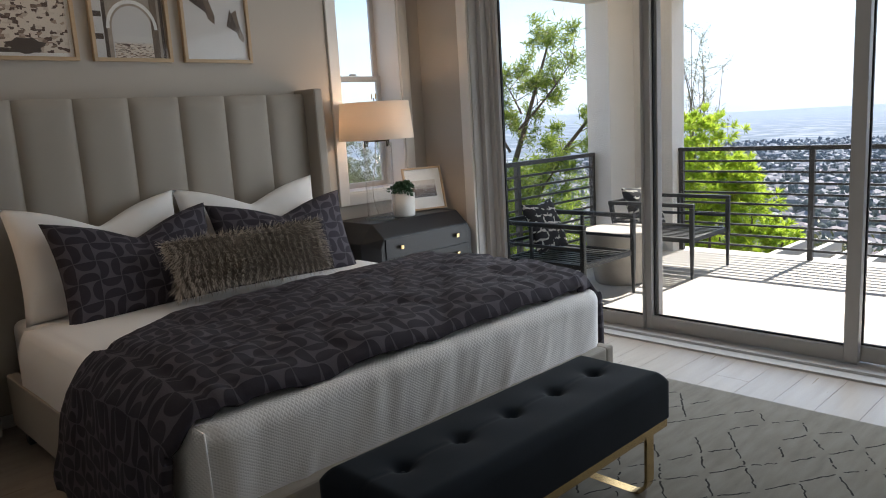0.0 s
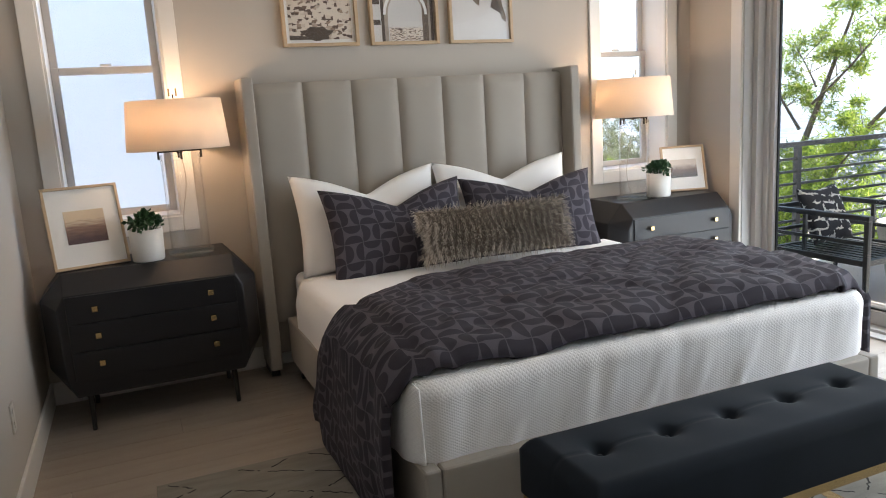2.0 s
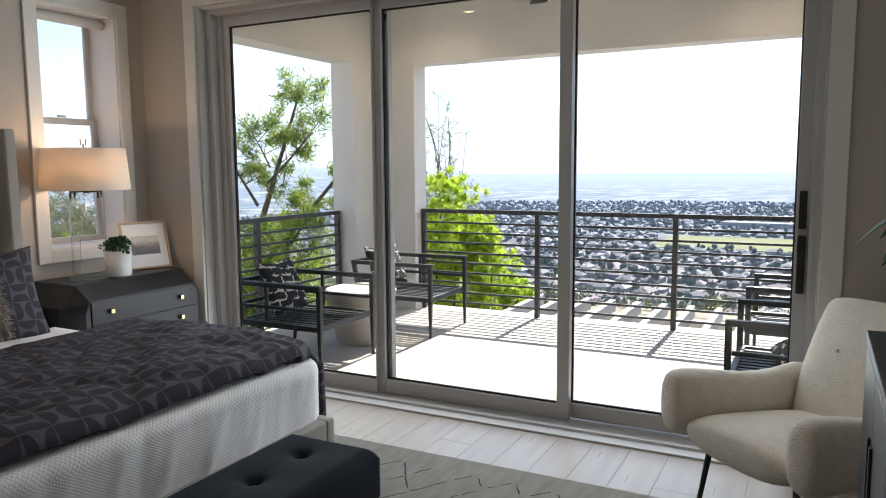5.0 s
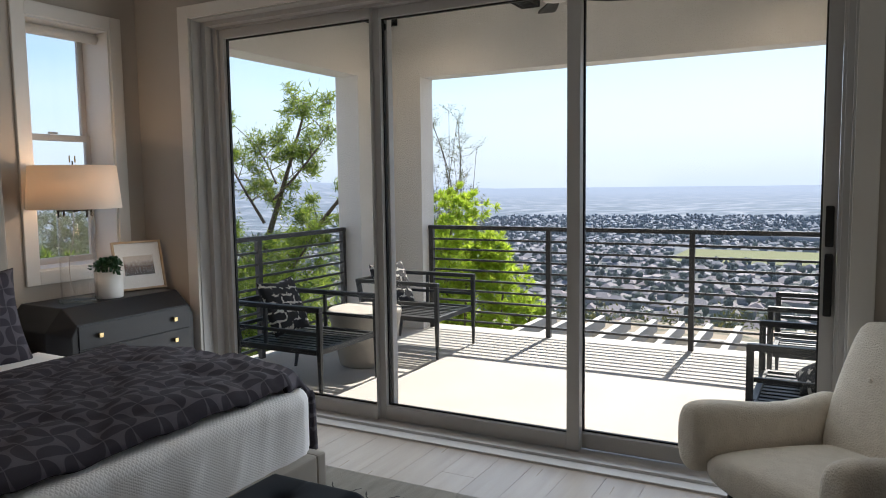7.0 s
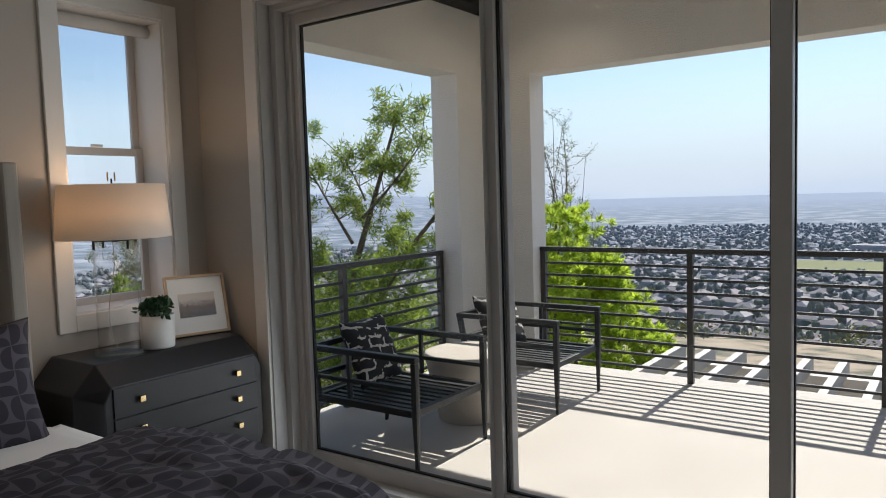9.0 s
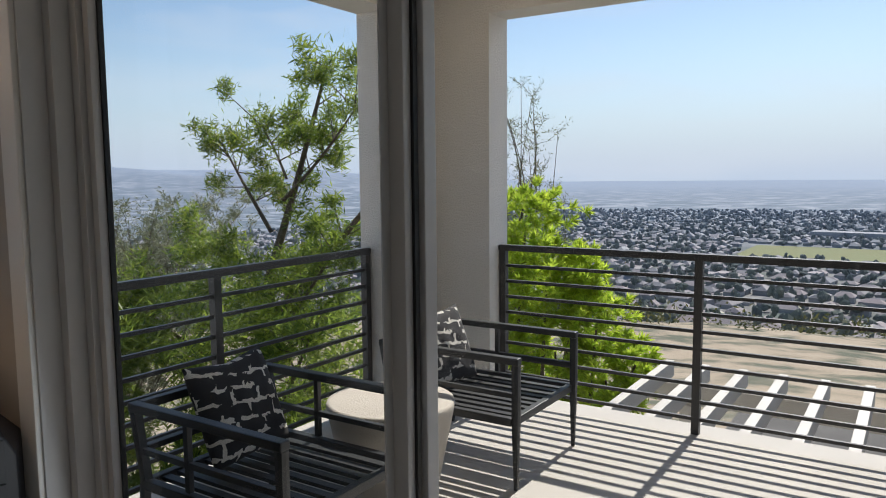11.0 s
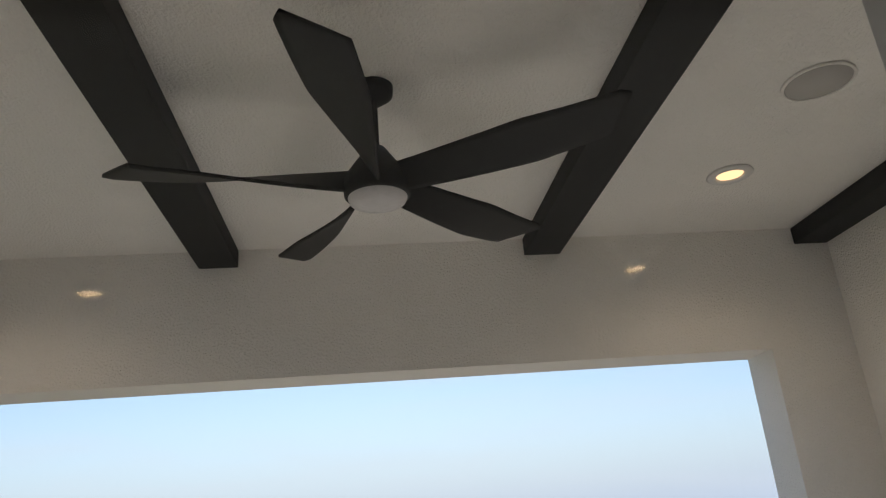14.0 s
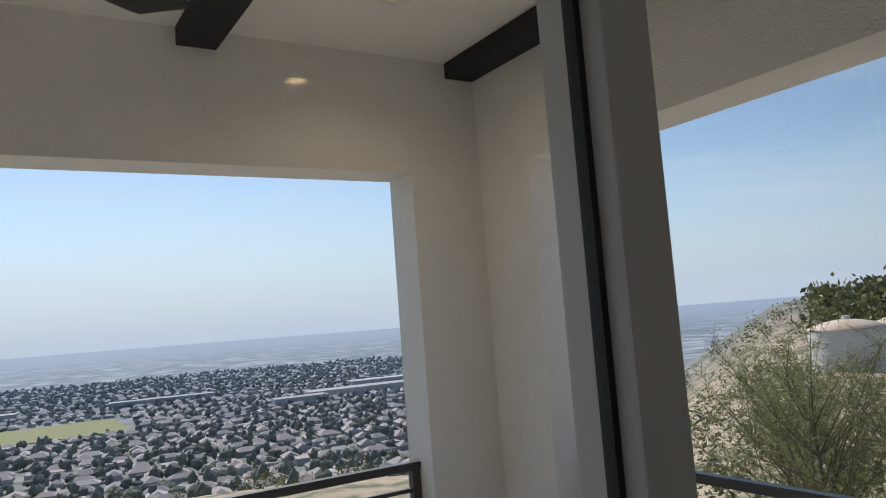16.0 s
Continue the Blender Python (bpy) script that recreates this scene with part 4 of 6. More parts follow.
def photo_frame(x, y, w, h, picture, turn, label, pw, ph):
    o = thing("photo_frame", (x, y, 0.803), label, "photo frame", turn=turn)
    lean = Matrix.Rotation(radians(-14), 4, "Y")

    def lay(bm):
        bm.transform(lean)
        return bm
    f = 0.014
    bm = bmesh.new()
    for a, b, c, d in ((-w / 2, -w / 2 + f, 0, h), (w / 2 - f, w / 2, 0, h), (-w / 2 + f, w / 2 - f, 0, f), (-w / 2 + f, w / 2 - f, h - f, h)):
        box(-0.012, 0.010, a, b, c, d, 0.002, bm)
    part("frame", lay(bm), PALEWOOD, o, "pale wood frame")
    part("mat", lay(box(-0.010, 0.0, -w / 2 + f, w / 2 - f, f, h - f)), MAT, o, "white mat")
    p = part("picture", lay(box(0.0005, 0.002, -pw / 2, pw / 2, h * 0.5 - ph / 2, h * 0.5 + ph / 2)), picture, o, "small dark landscape photograph")
    g = part("pane", lay(box(0.005, 0.007, -w / 2 + f, w / 2 - f, f, h - f)), GLASS, o)
    g.visible_shadow = False
    part("stand", bar((-0.10 - h * 0.12, 0, 0.003), (-0.012 - h * 0.5 * 0.25, 0, h * 0.5), 0.05, 0.004, up=(1, 0, 0.2)), BLACK, o)


photo_frame(-3.86, NSL - 0.26, 0.36, 0.42, PHOTO_A, 14, "pale wood photo frame with a sunset landscape photograph", 0.19, 0.17)
photo_frame(-3.98, NSR + 0.30, 0.33, 0.33, PHOTO_B, -16, "pale wood photo frame with a dark harbour photograph", 0.20, 0.13)


# ---- framed pictures over the bed ----
def town_build(n, l, vec, out):
    v, r, sp, mx = n.new("ShaderNodeTexVoronoi"), n.new("ShaderNodeValToRGB"), n.new("ShaderNodeSeparateXYZ"), n.new("ShaderNodeMix")
    mp = n.new("ShaderNodeMapping")
    mp.inputs["Scale"].default_value = (1, 15, 30)
    l.new(vec, mp.inputs[0])
    l.new(mp.outputs[0], v.inputs["Vector"])
    v.distance, v.inputs["Scale"].default_value = "CHEBYCHEV", 1.0
    l.new(v.outputs["Color"], r.inputs[0])
    e = r.color_ramp.elements
    e[0].position, e[0].color = 0.28, (0.10, 0.06, 0.045, 1)
    e[1].position, e[1].color = 0.42, (0.66, 0.58, 0.50, 1)
    x = e.new(0.33)
    x.color = (0.34, 0.24, 0.18, 1)
    l.new(vec, sp.inputs[0])
    sk = n.new("ShaderNodeMapRange")
    sk.inputs["From Min"].default_value, sk.inputs["From Max"].default_value = 0.62, 0.75
    l.new(sp.outputs[2], sk.inputs["Value"])
    mx.data_type = "RGBA"
    mx.inputs["B"].default_value = (0.62, 0.60, 0.58, 1)
    l.new(sk.outputs[0], mx.inputs["Factor"])
    l.new(r.outputs[0], mx.inputs["A"])
    l.new(mx.outputs["Result"], out)


TOWN = picture_material("photo_white_town", town_build)
SAND = material("photo_sandstone", (0.42, 0.36, 0.30), (0.28, 0.23, 0.19), 0.05, 0.5)
PSKY = material("photo_pale_sky", (0.62, 0.60, 0.59), (0.56, 0.54, 0.53), 0.2, 0.5)
PDARK = material("photo_dark_brown", (0.05, 0.035, 0.03), (0.10, 0.07, 0.05), 0.03, 0.5)
PBROWN = material("photo_brown", (0.20, 0.14, 0.10), (0.10, 0.07, 0.05), 0.03, 0.5)


def outline(pts, x, thick=0.0012):
    """A flat printed shape: points (y, z) in order, at depth x."""
    bm = bmesh.new()
    f = bm.faces.new([bm.verts.new((x, a, b)) for a, b in pts])
    r = bmesh.ops.extrude_face_region(bm, geom=[f])
    for v in [g for g in r["geom"] if isinstance(g, bmesh.types.BMVert)]:
        v.co.x += thick
    return bm


def wall_picture(y0, y1, which, label):
    z0, z1, f = 1.895, 2.455, 0.020
    o = thing("framed_picture", (XW, (y0 + y1) / 2, z0), label, "picture", "three pictures over the bed")
    w, h = y1 - y0, z1 - z0
    bm = bmesh.new()
    for a, b, c, d in ((-w / 2, -w / 2 + f, 0, h), (w / 2 - f, w / 2, 0, h), (-w / 2 + f, w / 2 - f, 0, f), (-w / 2 + f, w / 2 - f, h - f, h)):
        box(0.001, 0.034, a, b, c, d, 0.002, bm)
    part("frame", bm, PALEWOOD, o, "pale wood frame")
    a, b, c, d = -w / 2 + f, w / 2 - f, f, h - f
    part("backing", box(0.001, 0.012, a, b, c, d), MAT, o)
    if which == "town":
        part("picture", box(0.0125, 0.0135, a + 0.02, b - 0.02, c + 0.02, d - 0.02), TOWN, o, "photograph of a pale hillside town")
        bush = [(a + 0.10 + 0.085 + 0.09 * math.cos(t) * (1 + 0.2 * math.sin(5 * t)), c + 0.055 + 0.04 * math.sin(t) * (1 + 0.2 * math.sin(7 * t))) for t in [i * 0.35 for i in range(18)]]
        part("picture_shape", outline(bush, 0.0137), PDARK, o)
        part("picture_shape", outline([(a + 0.02, c + 0.02), (a + 0.25, c + 0.02), (a + 0.25, c + 0.034), (a + 0.02, c + 0.045)], 0.0138), PDARK, o)
    elif which == "arch":
        part("picture", box(0.0125, 0.0135, a, b, c, d), SAND, o, "photograph of a stone arch over a town")
        cy, r = 0.01, 0.115
        part("picture_shape", outline([(cy - r, c), (cy + r, c)] + [(cy + r * math.cos(t), c + 0.16 + r * 1.1 * math.sin(t)) for t in [math.pi * i / 14 for i in range(15)]], 0.0137), PSKY, o)
        part("picture_shape", box(0.0151, 0.0155, cy - r + 0.005, cy + r - 0.005, c, c + 0.12), TOWN, o)
        for q0, q1, mt in ((a, a + 0.055, PSKY), (a + 0.055, a + 0.075, PDARK), (b - 0.085, b - 0.045, PBROWN), (b - 0.03, b - 0.012, PDARK)):
            part("picture_shape", box(0.0151, 0.0157, q0, q1, c, d), mt, o)
        for k in range(3):
            part("picture_shape", box(0.0158, 0.0162, a + 0.005, a + 0.05, c + 0.10 + 0.12 * k, c + 0.13 + 0.12 * k), PDARK, o)
        ring = [(cy + (r + 0.03) * math.cos(t), c + 0.16 + (r + 0.03) * 1.1 * math.sin(t)) for t in [math.pi * i / 14 for i in range(15)]]
        ring += [(cy + (r + 0.012) * math.cos(t), c + 0.16 + (r + 0.012) * 1.1 * math.sin(t)) for t in [math.pi * i / 14 for i in range(14, -1, -1)]]
        part("picture_shape", outline(ring, 0.0151), MAT, o)
    else:
        part("picture", box(0.0125, 0.0135, a, b, c, d), PSKY, o, "photograph of brown animals against a pale sky")
        for oy, oz, s in ((a + 0.15, c + 0.24, 1.0), (b - 0.06, c + 0.13, 0.72)):
            head = [(oy - 0.06 * s, oz + 0.20 * s), (oy - 0.02 * s, oz + 0.10 * s), (oy + 0.01 * s, oz), (oy + 0.05 * s, oz - 0.03 * s), (oy + 0.055 * s, oz + 0.02 * s), (oy + 0.02 * s, oz + 0.12 * s), (oy + 0.0 * s, oz + 0.24 * s)]
            part("picture_shape", outline(head, 0.0137), PBROWN, o)
            part("picture_shape", outline([(p, q + 0.03) for p, q in head[:3]] + [(oy - 0.10 * s, oz + 0.10 * s)], 0.0151), PDARK, o)
    g = part("pane", box(0.020, 0.022, a, b, c, d), GLASS, o)
    g.visible_shadow = False


wall_picture(2.327, 2.786, "town", "pale wood framed photograph of a hillside town")
wall_picture(2.861, 3.311, "arch", "pale wood framed photograph of a stone arch")
wall_picture(3.386, 3.838, "animals", "pale wood framed photograph of brown animals")


# ---- armchair ----
def loft(rings, bm=None, caps=True):
    bm = bm or bmesh.new()
    vs = [[bm.verts.new(p) for p in r] for r in rings]
    n = len(rings[0])
    for a, b in zip(vs, vs[1:]):
        for i in range(n):
            j = (i + 1) % n
            bm.faces.new((a[i], a[j], b[j], b[i]))
    if caps:
        bm.faces.new(list(reversed(vs[0])))
        bm.faces.new(vs[-1])
    return bm


def oval(cx, cy, cz, rx, ry, axis, n=20, power=2.6):
    """A ring of a rounded rectangle: axis is its normal."""
    out = []
    for i in range(n):
        a = 2 * math.pi * i / n
        c, s = math.cos(a), math.sin(a)
        p, q = rx * math.copysign(abs(c) ** (2 / power), c), ry * math.copysign(abs(s) ** (2 / power), s)
        out.append((cx, cy + p, cz + q) if axis == "x" else (cx + p, cy, cz + q) if axis == "y" else (cx + p, cy + q, cz))
    return out


def soften(ob, levels=2):
    md = ob.modifiers.new("smooth", "SUBSURF")
    md.levels = md.render_levels = levels
    return ob


def armchair():
    # local: faces -y
    o = thing("armchair", (0.13, 4.76, 0), "cream boucle lounge chair with button-tufted back", "armchair", turn=-41)
    seat = [oval(0, y, z, w, h, "y") for y, z, w, h in ((-0.40, 0.40, 0.22, 0.04), (-0.385, 0.395, 0.27, 0.075), (-0.30, 0.395, 0.29, 0.085), (0.0, 0.375, 0.29, 0.085), (0.26, 0.35, 0.29, 0.08), (0.30, 0.35, 0.26, 0.06))]
    soften(part("seat", loft(seat), BOUCLE, o, smooth=True), 1)
    back = []
    for k, (z, y, w, t) in enumerate(((0.28, 0.22, 0.24, 0.06), (0.36, 0.24, 0.28, 0.085), (0.50, 0.27, 0.29, 0.085), (0.66, 0.32, 0.285, 0.075), (0.80, 0.37, 0.27, 0.065), (0.88, 0.395, 0.255, 0.055), (0.915, 0.405, 0.22, 0.03))):
        back.append(oval(0, y, z, w, t, "z"))
    bk = soften(part("backrest", loft(back), BOUCLE, o, smooth=True), 1)
    for x in (-0.10, 0.10):
        part("button", lathe([(0.0, 0.008), (0.010, 0.006), (0.014, 0.0), (0.0, -0.002)], 12), BOUCLE, bk, smooth=True).matrix_basis = pose(x, 0.268, 0.70, 100, 0, 0)
    for s in (-1, 1):
        arm = []
        for y, z, w, h in ((-0.415, 0.49, 0.045, 0.10), (-0.40, 0.49, 0.070, 0.135), (-0.34, 0.49, 0.080, 0.145), (-0.20, 0.48, 0.078, 0.135), (0.0, 0.46, 0.072, 0.115), (0.18, 0.46, 0.068, 0.11), (0.32, 0.48, 0.06, 0.12), (0.36, 0.49, 0.04, 0.09)):
            arm.append(oval(s * 0.335, y, z, w, h, "y"))
        soften(part("arm", loft(arm), BOUCLE, o, smooth=True), 1)
    for x, y in ((-0.22, -0.28), (0.22, -0.28), (-0.2, 0.24), (0.2, 0.24)):
        part("leg", rod((x * 1.15, y * 1.15, 0), (x, y, 0.33), 0.009, 0.014, 12), BLACK, o, "slim black leg")


armchair()


# ---- dresser and the things on it ----
def dresser():
    o = thing("dresser", (0.285, 3.20, 0), "dark grey-green lacquered dresser against the wall", "dresser")
    D, hy, H = XE - 0.02 - 0.285, 0.82, 1.0
    part("top", box(-0.005, D, -hy, hy, H - 0.03, H, 0.003), DRESS, o)
    part("body", box(0.012, D - 0.01, -hy + 0.01, hy - 0.01, 0.10, H - 0.031, 0.003), DRESS, o)
    part("plinth", box(0.05, D - 0.03, -hy + 0.05, hy - 0.05, 0.0, 0.099), BLACK, o)
    n = 4
    w = (2 * hy - 0.03) / n
    for k in range(n):
        y = -hy + 0.015 + k * w
        d = part("door", box(-0.004, 0.011, y + 0.003, y + w - 0.003, 0.11, H - 0.036, 0.003), DRESS, o)
        e = y + w - 0.05 if k % 2 == 0 else y + 0.03
        part("pull", box(-0.012, -0.0045, e, e + 0.018, 0.45, 0.80, 0.002), BLACK, d, "long recessed black pull")


dresser()


def vase_plant():
    o = thing("vase_plant", (0.565, 3.80, 1.0005), "broad-leaved green plant in a dark beaded vase on the dresser", "plant")
    prof = [(0.0, 0.0), (0.055, 0.0), (0.085, 0.05), (0.105, 0.12), (0.10, 0.19), (0.07, 0.24), (0.05, 0.26), (0.052, 0.28), (0.044, 0.28), (0.040, 0.25), (0.0, 0.24)]
    dk = material("dark_beaded_glaze", (0.012, 0.012, 0.014), None, 0.1, 0.25)
    v = part("vase", lathe(prof, 32), dk, o, "black beaded vase", True)
    bm = bmesh.new()
    for k in range(13):
        z = 0.03 + k * 0.017
        r = np.interp(z, [0.0, 0.05, 0.12, 0.19, 0.24], [0.055, 0.085, 0.105, 0.10, 0.07])
        for i in range(34):
            a = 2 * math.pi * (i + 0.5 * (k % 2)) / 34
            lathe([(0.0, -0.0085), (0.0074, -0.004), (0.0074, 0.004), (0.0, 0.0085)], 6, bm, (r * math.cos(a), r * math.sin(a), z))
    tagged(part("beading", bm, dk, v, smooth=True), "rows of small black beads", kind="stuff")
    rnd = random.Random(11)
    lf = leaf_material("broad_green_leaf", (0.025, 0.085, 0.03), (0.015, 0.055, 0.02), 0.25)
    for k in range(13):
        a = 2.0 + 2.9 * (k / 12) + rnd.uniform(-0.2, 0.2) if k < 9 else rnd.uniform(-1.2, 1.6)
        reach, rise = rnd.uniform(0.20, 0.31), rnd.uniform(0.02, 0.24)
        w = rnd.uniform(0.035, 0.055)

        def f(u, v, a=a, reach=reach, rise=rise, w=w):
            r = 0.03 + reach * u
            z = 0.27 + rise * 2.2 * u - (rise * 1.6 + 0.10) * u * u
            half = w * max(0.0, math.sin(min(1, max(0, (u - 0.15) / 0.85)) ** 0.8 * math.pi)) ** 0.8 + 0.004
            s = (2 * v - 1) * half
            return Vector((r * math.cos(a) - s * math.sin(a), r * math.sin(a) + s * math.cos(a), z - abs(2 * v - 1) * half * -0.25))
        part("leaf", sheet(f, 16, 4), lf, o, smooth=True)


vase_plant()


def book(x, y, z, w, d, h, turn, label, cover):
    o = thing("book", (x, y, z), label, "book", "books on the dresser", turn)
    bm = box(-w / 2, w / 2, -d / 2, d / 2, 0, 0.003, 0.001)
    box(-w / 2, w / 2, -d / 2, d / 2, h - 0.003, h, 0.001, bm)
    box(-w / 2, -w / 2 + 0.003, -d / 2, d / 2, 0.0025, h - 0.0025, 0, bm)
    part("cover", bm, cover, o)
    part("pages", box(-w / 2 + 0.004, w / 2 - 0.004, -d / 2 + 0.004, d / 2 - 0.004, 0.0032, h - 0.0032), PAPER, o)


book(0.55, 3.42, 1.0005, 0.24, 0.32, 0.035, 3, "large white hardback book on the dresser", PAPER)
book(0.56, 3.43, 1.0365, 0.21, 0.28, 0.028, -4, "white hardback book on another book", MAT)


def light_switch():
    o = thing("light_switch", (0.49, YN, 1.12), "cream three-gang light switch plate", "switch")
    part("plate", box(-0.085, 0.085, -0.008, -0.0005, -0.058, 0.058, 0.003), SWITCH, o)
    for k in (-1, 0, 1):
        part("rocker", box(k * 0.048 - 0.017, k * 0.048 + 0.017, -0.013, -0.0085, -0.033, 0.033, 0.002), SWITCH, o)


light_switch()


def socket():
    o = thing("wall_socket", (-3.0, YS, 0.38), "white wall socket above the baseboard", "socket")
    part("plate", box(-0.036, 0.036, 0.0005, 0.007, -0.058, 0.058, 0.002), SWITCH, o)
    for z in (-0.024, 0.024):
        part("outlet", box(-0.015, 0.015, 0.0072, 0.010, z - 0.014, z + 0.014, 0.002), SWITCH, o)


socket()


def downlight(x, y, z, watt, label, group, glow=0.9):
    o = thing("downlight", (x, y, z), label, "ceiling light", group)
    part("trim_ring", lathe([(0.056, -0.001), (0.094, -0.001), (0.096, -0.006), (0.088, -0.011), (0.062, -0.012), (0.056, -0.004), (0.056, -0.001)], 36), CERAMIC, o, smooth=True)
    part("lens", lathe([(0.0, -0.003), (0.055, -0.004), (0.055, -0.0015), (0.0, -0.0015)], 24), glow_material("warm_downlight", (1.0, 0.66, 0.34), glow), o, "lit warm lens")
    lt = new("downlight_lamp", bpy.data.lights.new("downlight_lamp", "SPOT"))
    lt.data.energy, lt.data.color, lt.data.shadow_soft_size, lt.data.spot_size, lt.data.spot_blend = watt, (1.0, 0.80, 0.58), 0.05, radians(150), 0.7
    lt.parent = o
    lt.location = (0, 0, -0.03)


ROOM_W = 0.8
for x, y in ((-3.10, 2.67), (-0.37, 2.67)):
    downlight(x, y, ZC, ROOM_W, "round recessed ceiling light, lit warm", "bedroom downlights", 9.0)
for x, y in ((-3.27, 7.625), (-0.23, 7.613)):
    downlight(x, y, PZ, 4, "round recessed porch light, lit warm", "porch downlights")


# ---- porch fixtures ----
def speaker(x, y):
    o = thing("ceiling_speaker", (x, y, PZ), "round white ceiling speaker grille", "speaker", "porch ceiling speakers")
    part("rim", lathe([(0.108, -0.001), (0.118, -0.001), (0.118, -0.009), (0.108, -0.009), (0.108, -0.001)], 40), STUCCO, o, smooth=True)
    part("grille", lathe([(0.0, -0.0075), (0.107, -0.006), (0.107, -0.002), (0.0, -0.002)], 40), material("grille_mesh", (0.50, 0.48, 0.45), (0.42, 0.40, 0.38), 0.004, 0.7), o, smooth=True)


speaker(-3.20, 6.92)
speaker(-0.25, 6.92)


def ceiling_fan():
    o = thing("ceiling_fan", (-1.738, 6.92, PZ), "black five-blade ceiling fan with a round light", "ceiling fan")
    FAN = material("matt_black_blade", (0.020, 0.019, 0.018), (0.012, 0.011, 0.010), 0.3, 0.6, spec=0.2)
    part("canopy", lathe([(0.0, 0.0), (0.065, 0.0), (0.062, -0.03), (0.03, -0.055), (0.0, -0.055)], 28), FAN, o, smooth=True)
    part("rod", rod((0, 0, -0.05), (0, 0, -0.25), 0.013), FAN, o)
    part("motor", lathe([(0.0, -0.215), (0.03, -0.215), (0.05, -0.245), (0.085, -0.295), (0.10, -0.335), (0.098, -0.37), (0.088, -0.377), (0.0, -0.377)], 36), FAN, o, smooth=True)
    part("light_cover", lathe([(0.088, -0.3775), (0.082, -0.391), (0.05, -0.399), (0.0, -0.401)], 36), material("frosted_light", (0.62, 0.60, 0.60), (0.5, 0.48, 0.48), 0.02, 0.3), o, "frosted round light cover, unlit", True)
    for k in range(5):
        a0 = radians(187 + 72 * k)

        def f(u, v, a0=a0):
            r = 0.05 + 0.72 * u - 0.075 * v * max(0.0, u - 0.8) / 0.2
            wide = 0.044 + 0.036 * min(1.0, u * 1.7) ** 1.5 - 0.012 * max(0.0, u - 0.6)
            if u > 0.96:
                wide *= 1 - 0.25 * ((u - 0.96) / 0.04) ** 2
            s = (2 * v - 1) * wide
            twist = -radians(58 * (1 - u) ** 2.2 + 12)
            sweep = 0.0
            x, y, z = r, s * math.cos(twist) + sweep, -0.325 - 0.015 * u + s * math.sin(twist) + 0.03 * u * u
            return Vector((x * math.cos(a0) - y * math.sin(a0), x * math.sin(a0) + y * math.cos(a0), z))
        solid(part("blade", sheet(f, 28, 8), FAN, o, smooth=True), 0.010, 0)


ceiling_fan()

# ---- porch furniture ----
CHARCOAL = material("charcoal_powder_coat", (0.030, 0.033, 0.036), (0.024, 0.027, 0.029), 0.2, 0.42)
STONE = material("pale_cast_stone", (0.52, 0.48, 0.42), (0.44, 0.40, 0.35), 0.1, 0.85, bump=0.4, bump_size=0.012)


def stroke_cloth():
    """Black cloth with short broken white strokes at right angles."""
    m = material("black_stroke_cloth", (0.025, 0.025, 0.028), None, 0.1, 0.9)
    n, l = m.node_tree.nodes, m.node_tree.links
    uv, br, ns, mx = n.new("ShaderNodeUVMap"), n.new("ShaderNodeTexBrick"), n.new("ShaderNodeTexNoise"), n.new("ShaderNodeMix")
    br.inputs["Scale"].default_value, br.inputs["Brick Width"].default_value, br.inputs["Row Height"].default_value = 6.0, 0.9, 0.42
    br.inputs["Mortar Size"].default_value, br.inputs["Mortar Smooth"].default_value = 0.05, 0.0
    ns.inputs["Scale"].default_value = 16
    mp = n.new("ShaderNodeMapping")
    mp.inputs["Rotation"].default_value = (0, 0, radians(8))
    l.new(uv.outputs[0], mp.inputs[0])
    ad = n.new("ShaderNodeVectorMath")
    ad.operation = "MULTIPLY_ADD"
    ad.inputs[1].default_value = (0.05, 0.05, 0)
    l.new(ns.outputs["Color"], ad.inputs[0])
    l.new(mp.outputs[0], ad.inputs[2])
    l.new(uv.outputs[0], ns.inputs["Vector"])
    l.new(ad.outputs[0], br.inputs["Vector"])
    gt, ml = n.new("ShaderNodeMath"), n.new("ShaderNodeMath")
    gt.operation, gt.inputs[1].default_value, ml.operation = "GREATER_THAN", 0.47, "MULTIPLY"
    l.new(ns.outputs["Fac"], gt.inputs[0])
    l.new(br.outputs["Fac"], ml.inputs[0])
    l.new(gt.outputs[0], ml.inputs[1])
    mx.data_type = "RGBA"
    mx.inputs["A"].default_value, mx.inputs["B"].default_value = (0.028, 0.028, 0.031, 1), (0.62, 0.60, 0.55, 1)
    l.new(ml.outputs[0], mx.inputs["Factor"])
    l.new(mx.outputs["Result"], n["Principled BSDF"].inputs["Base Color"])
    return m


STROKE = stroke_cloth()


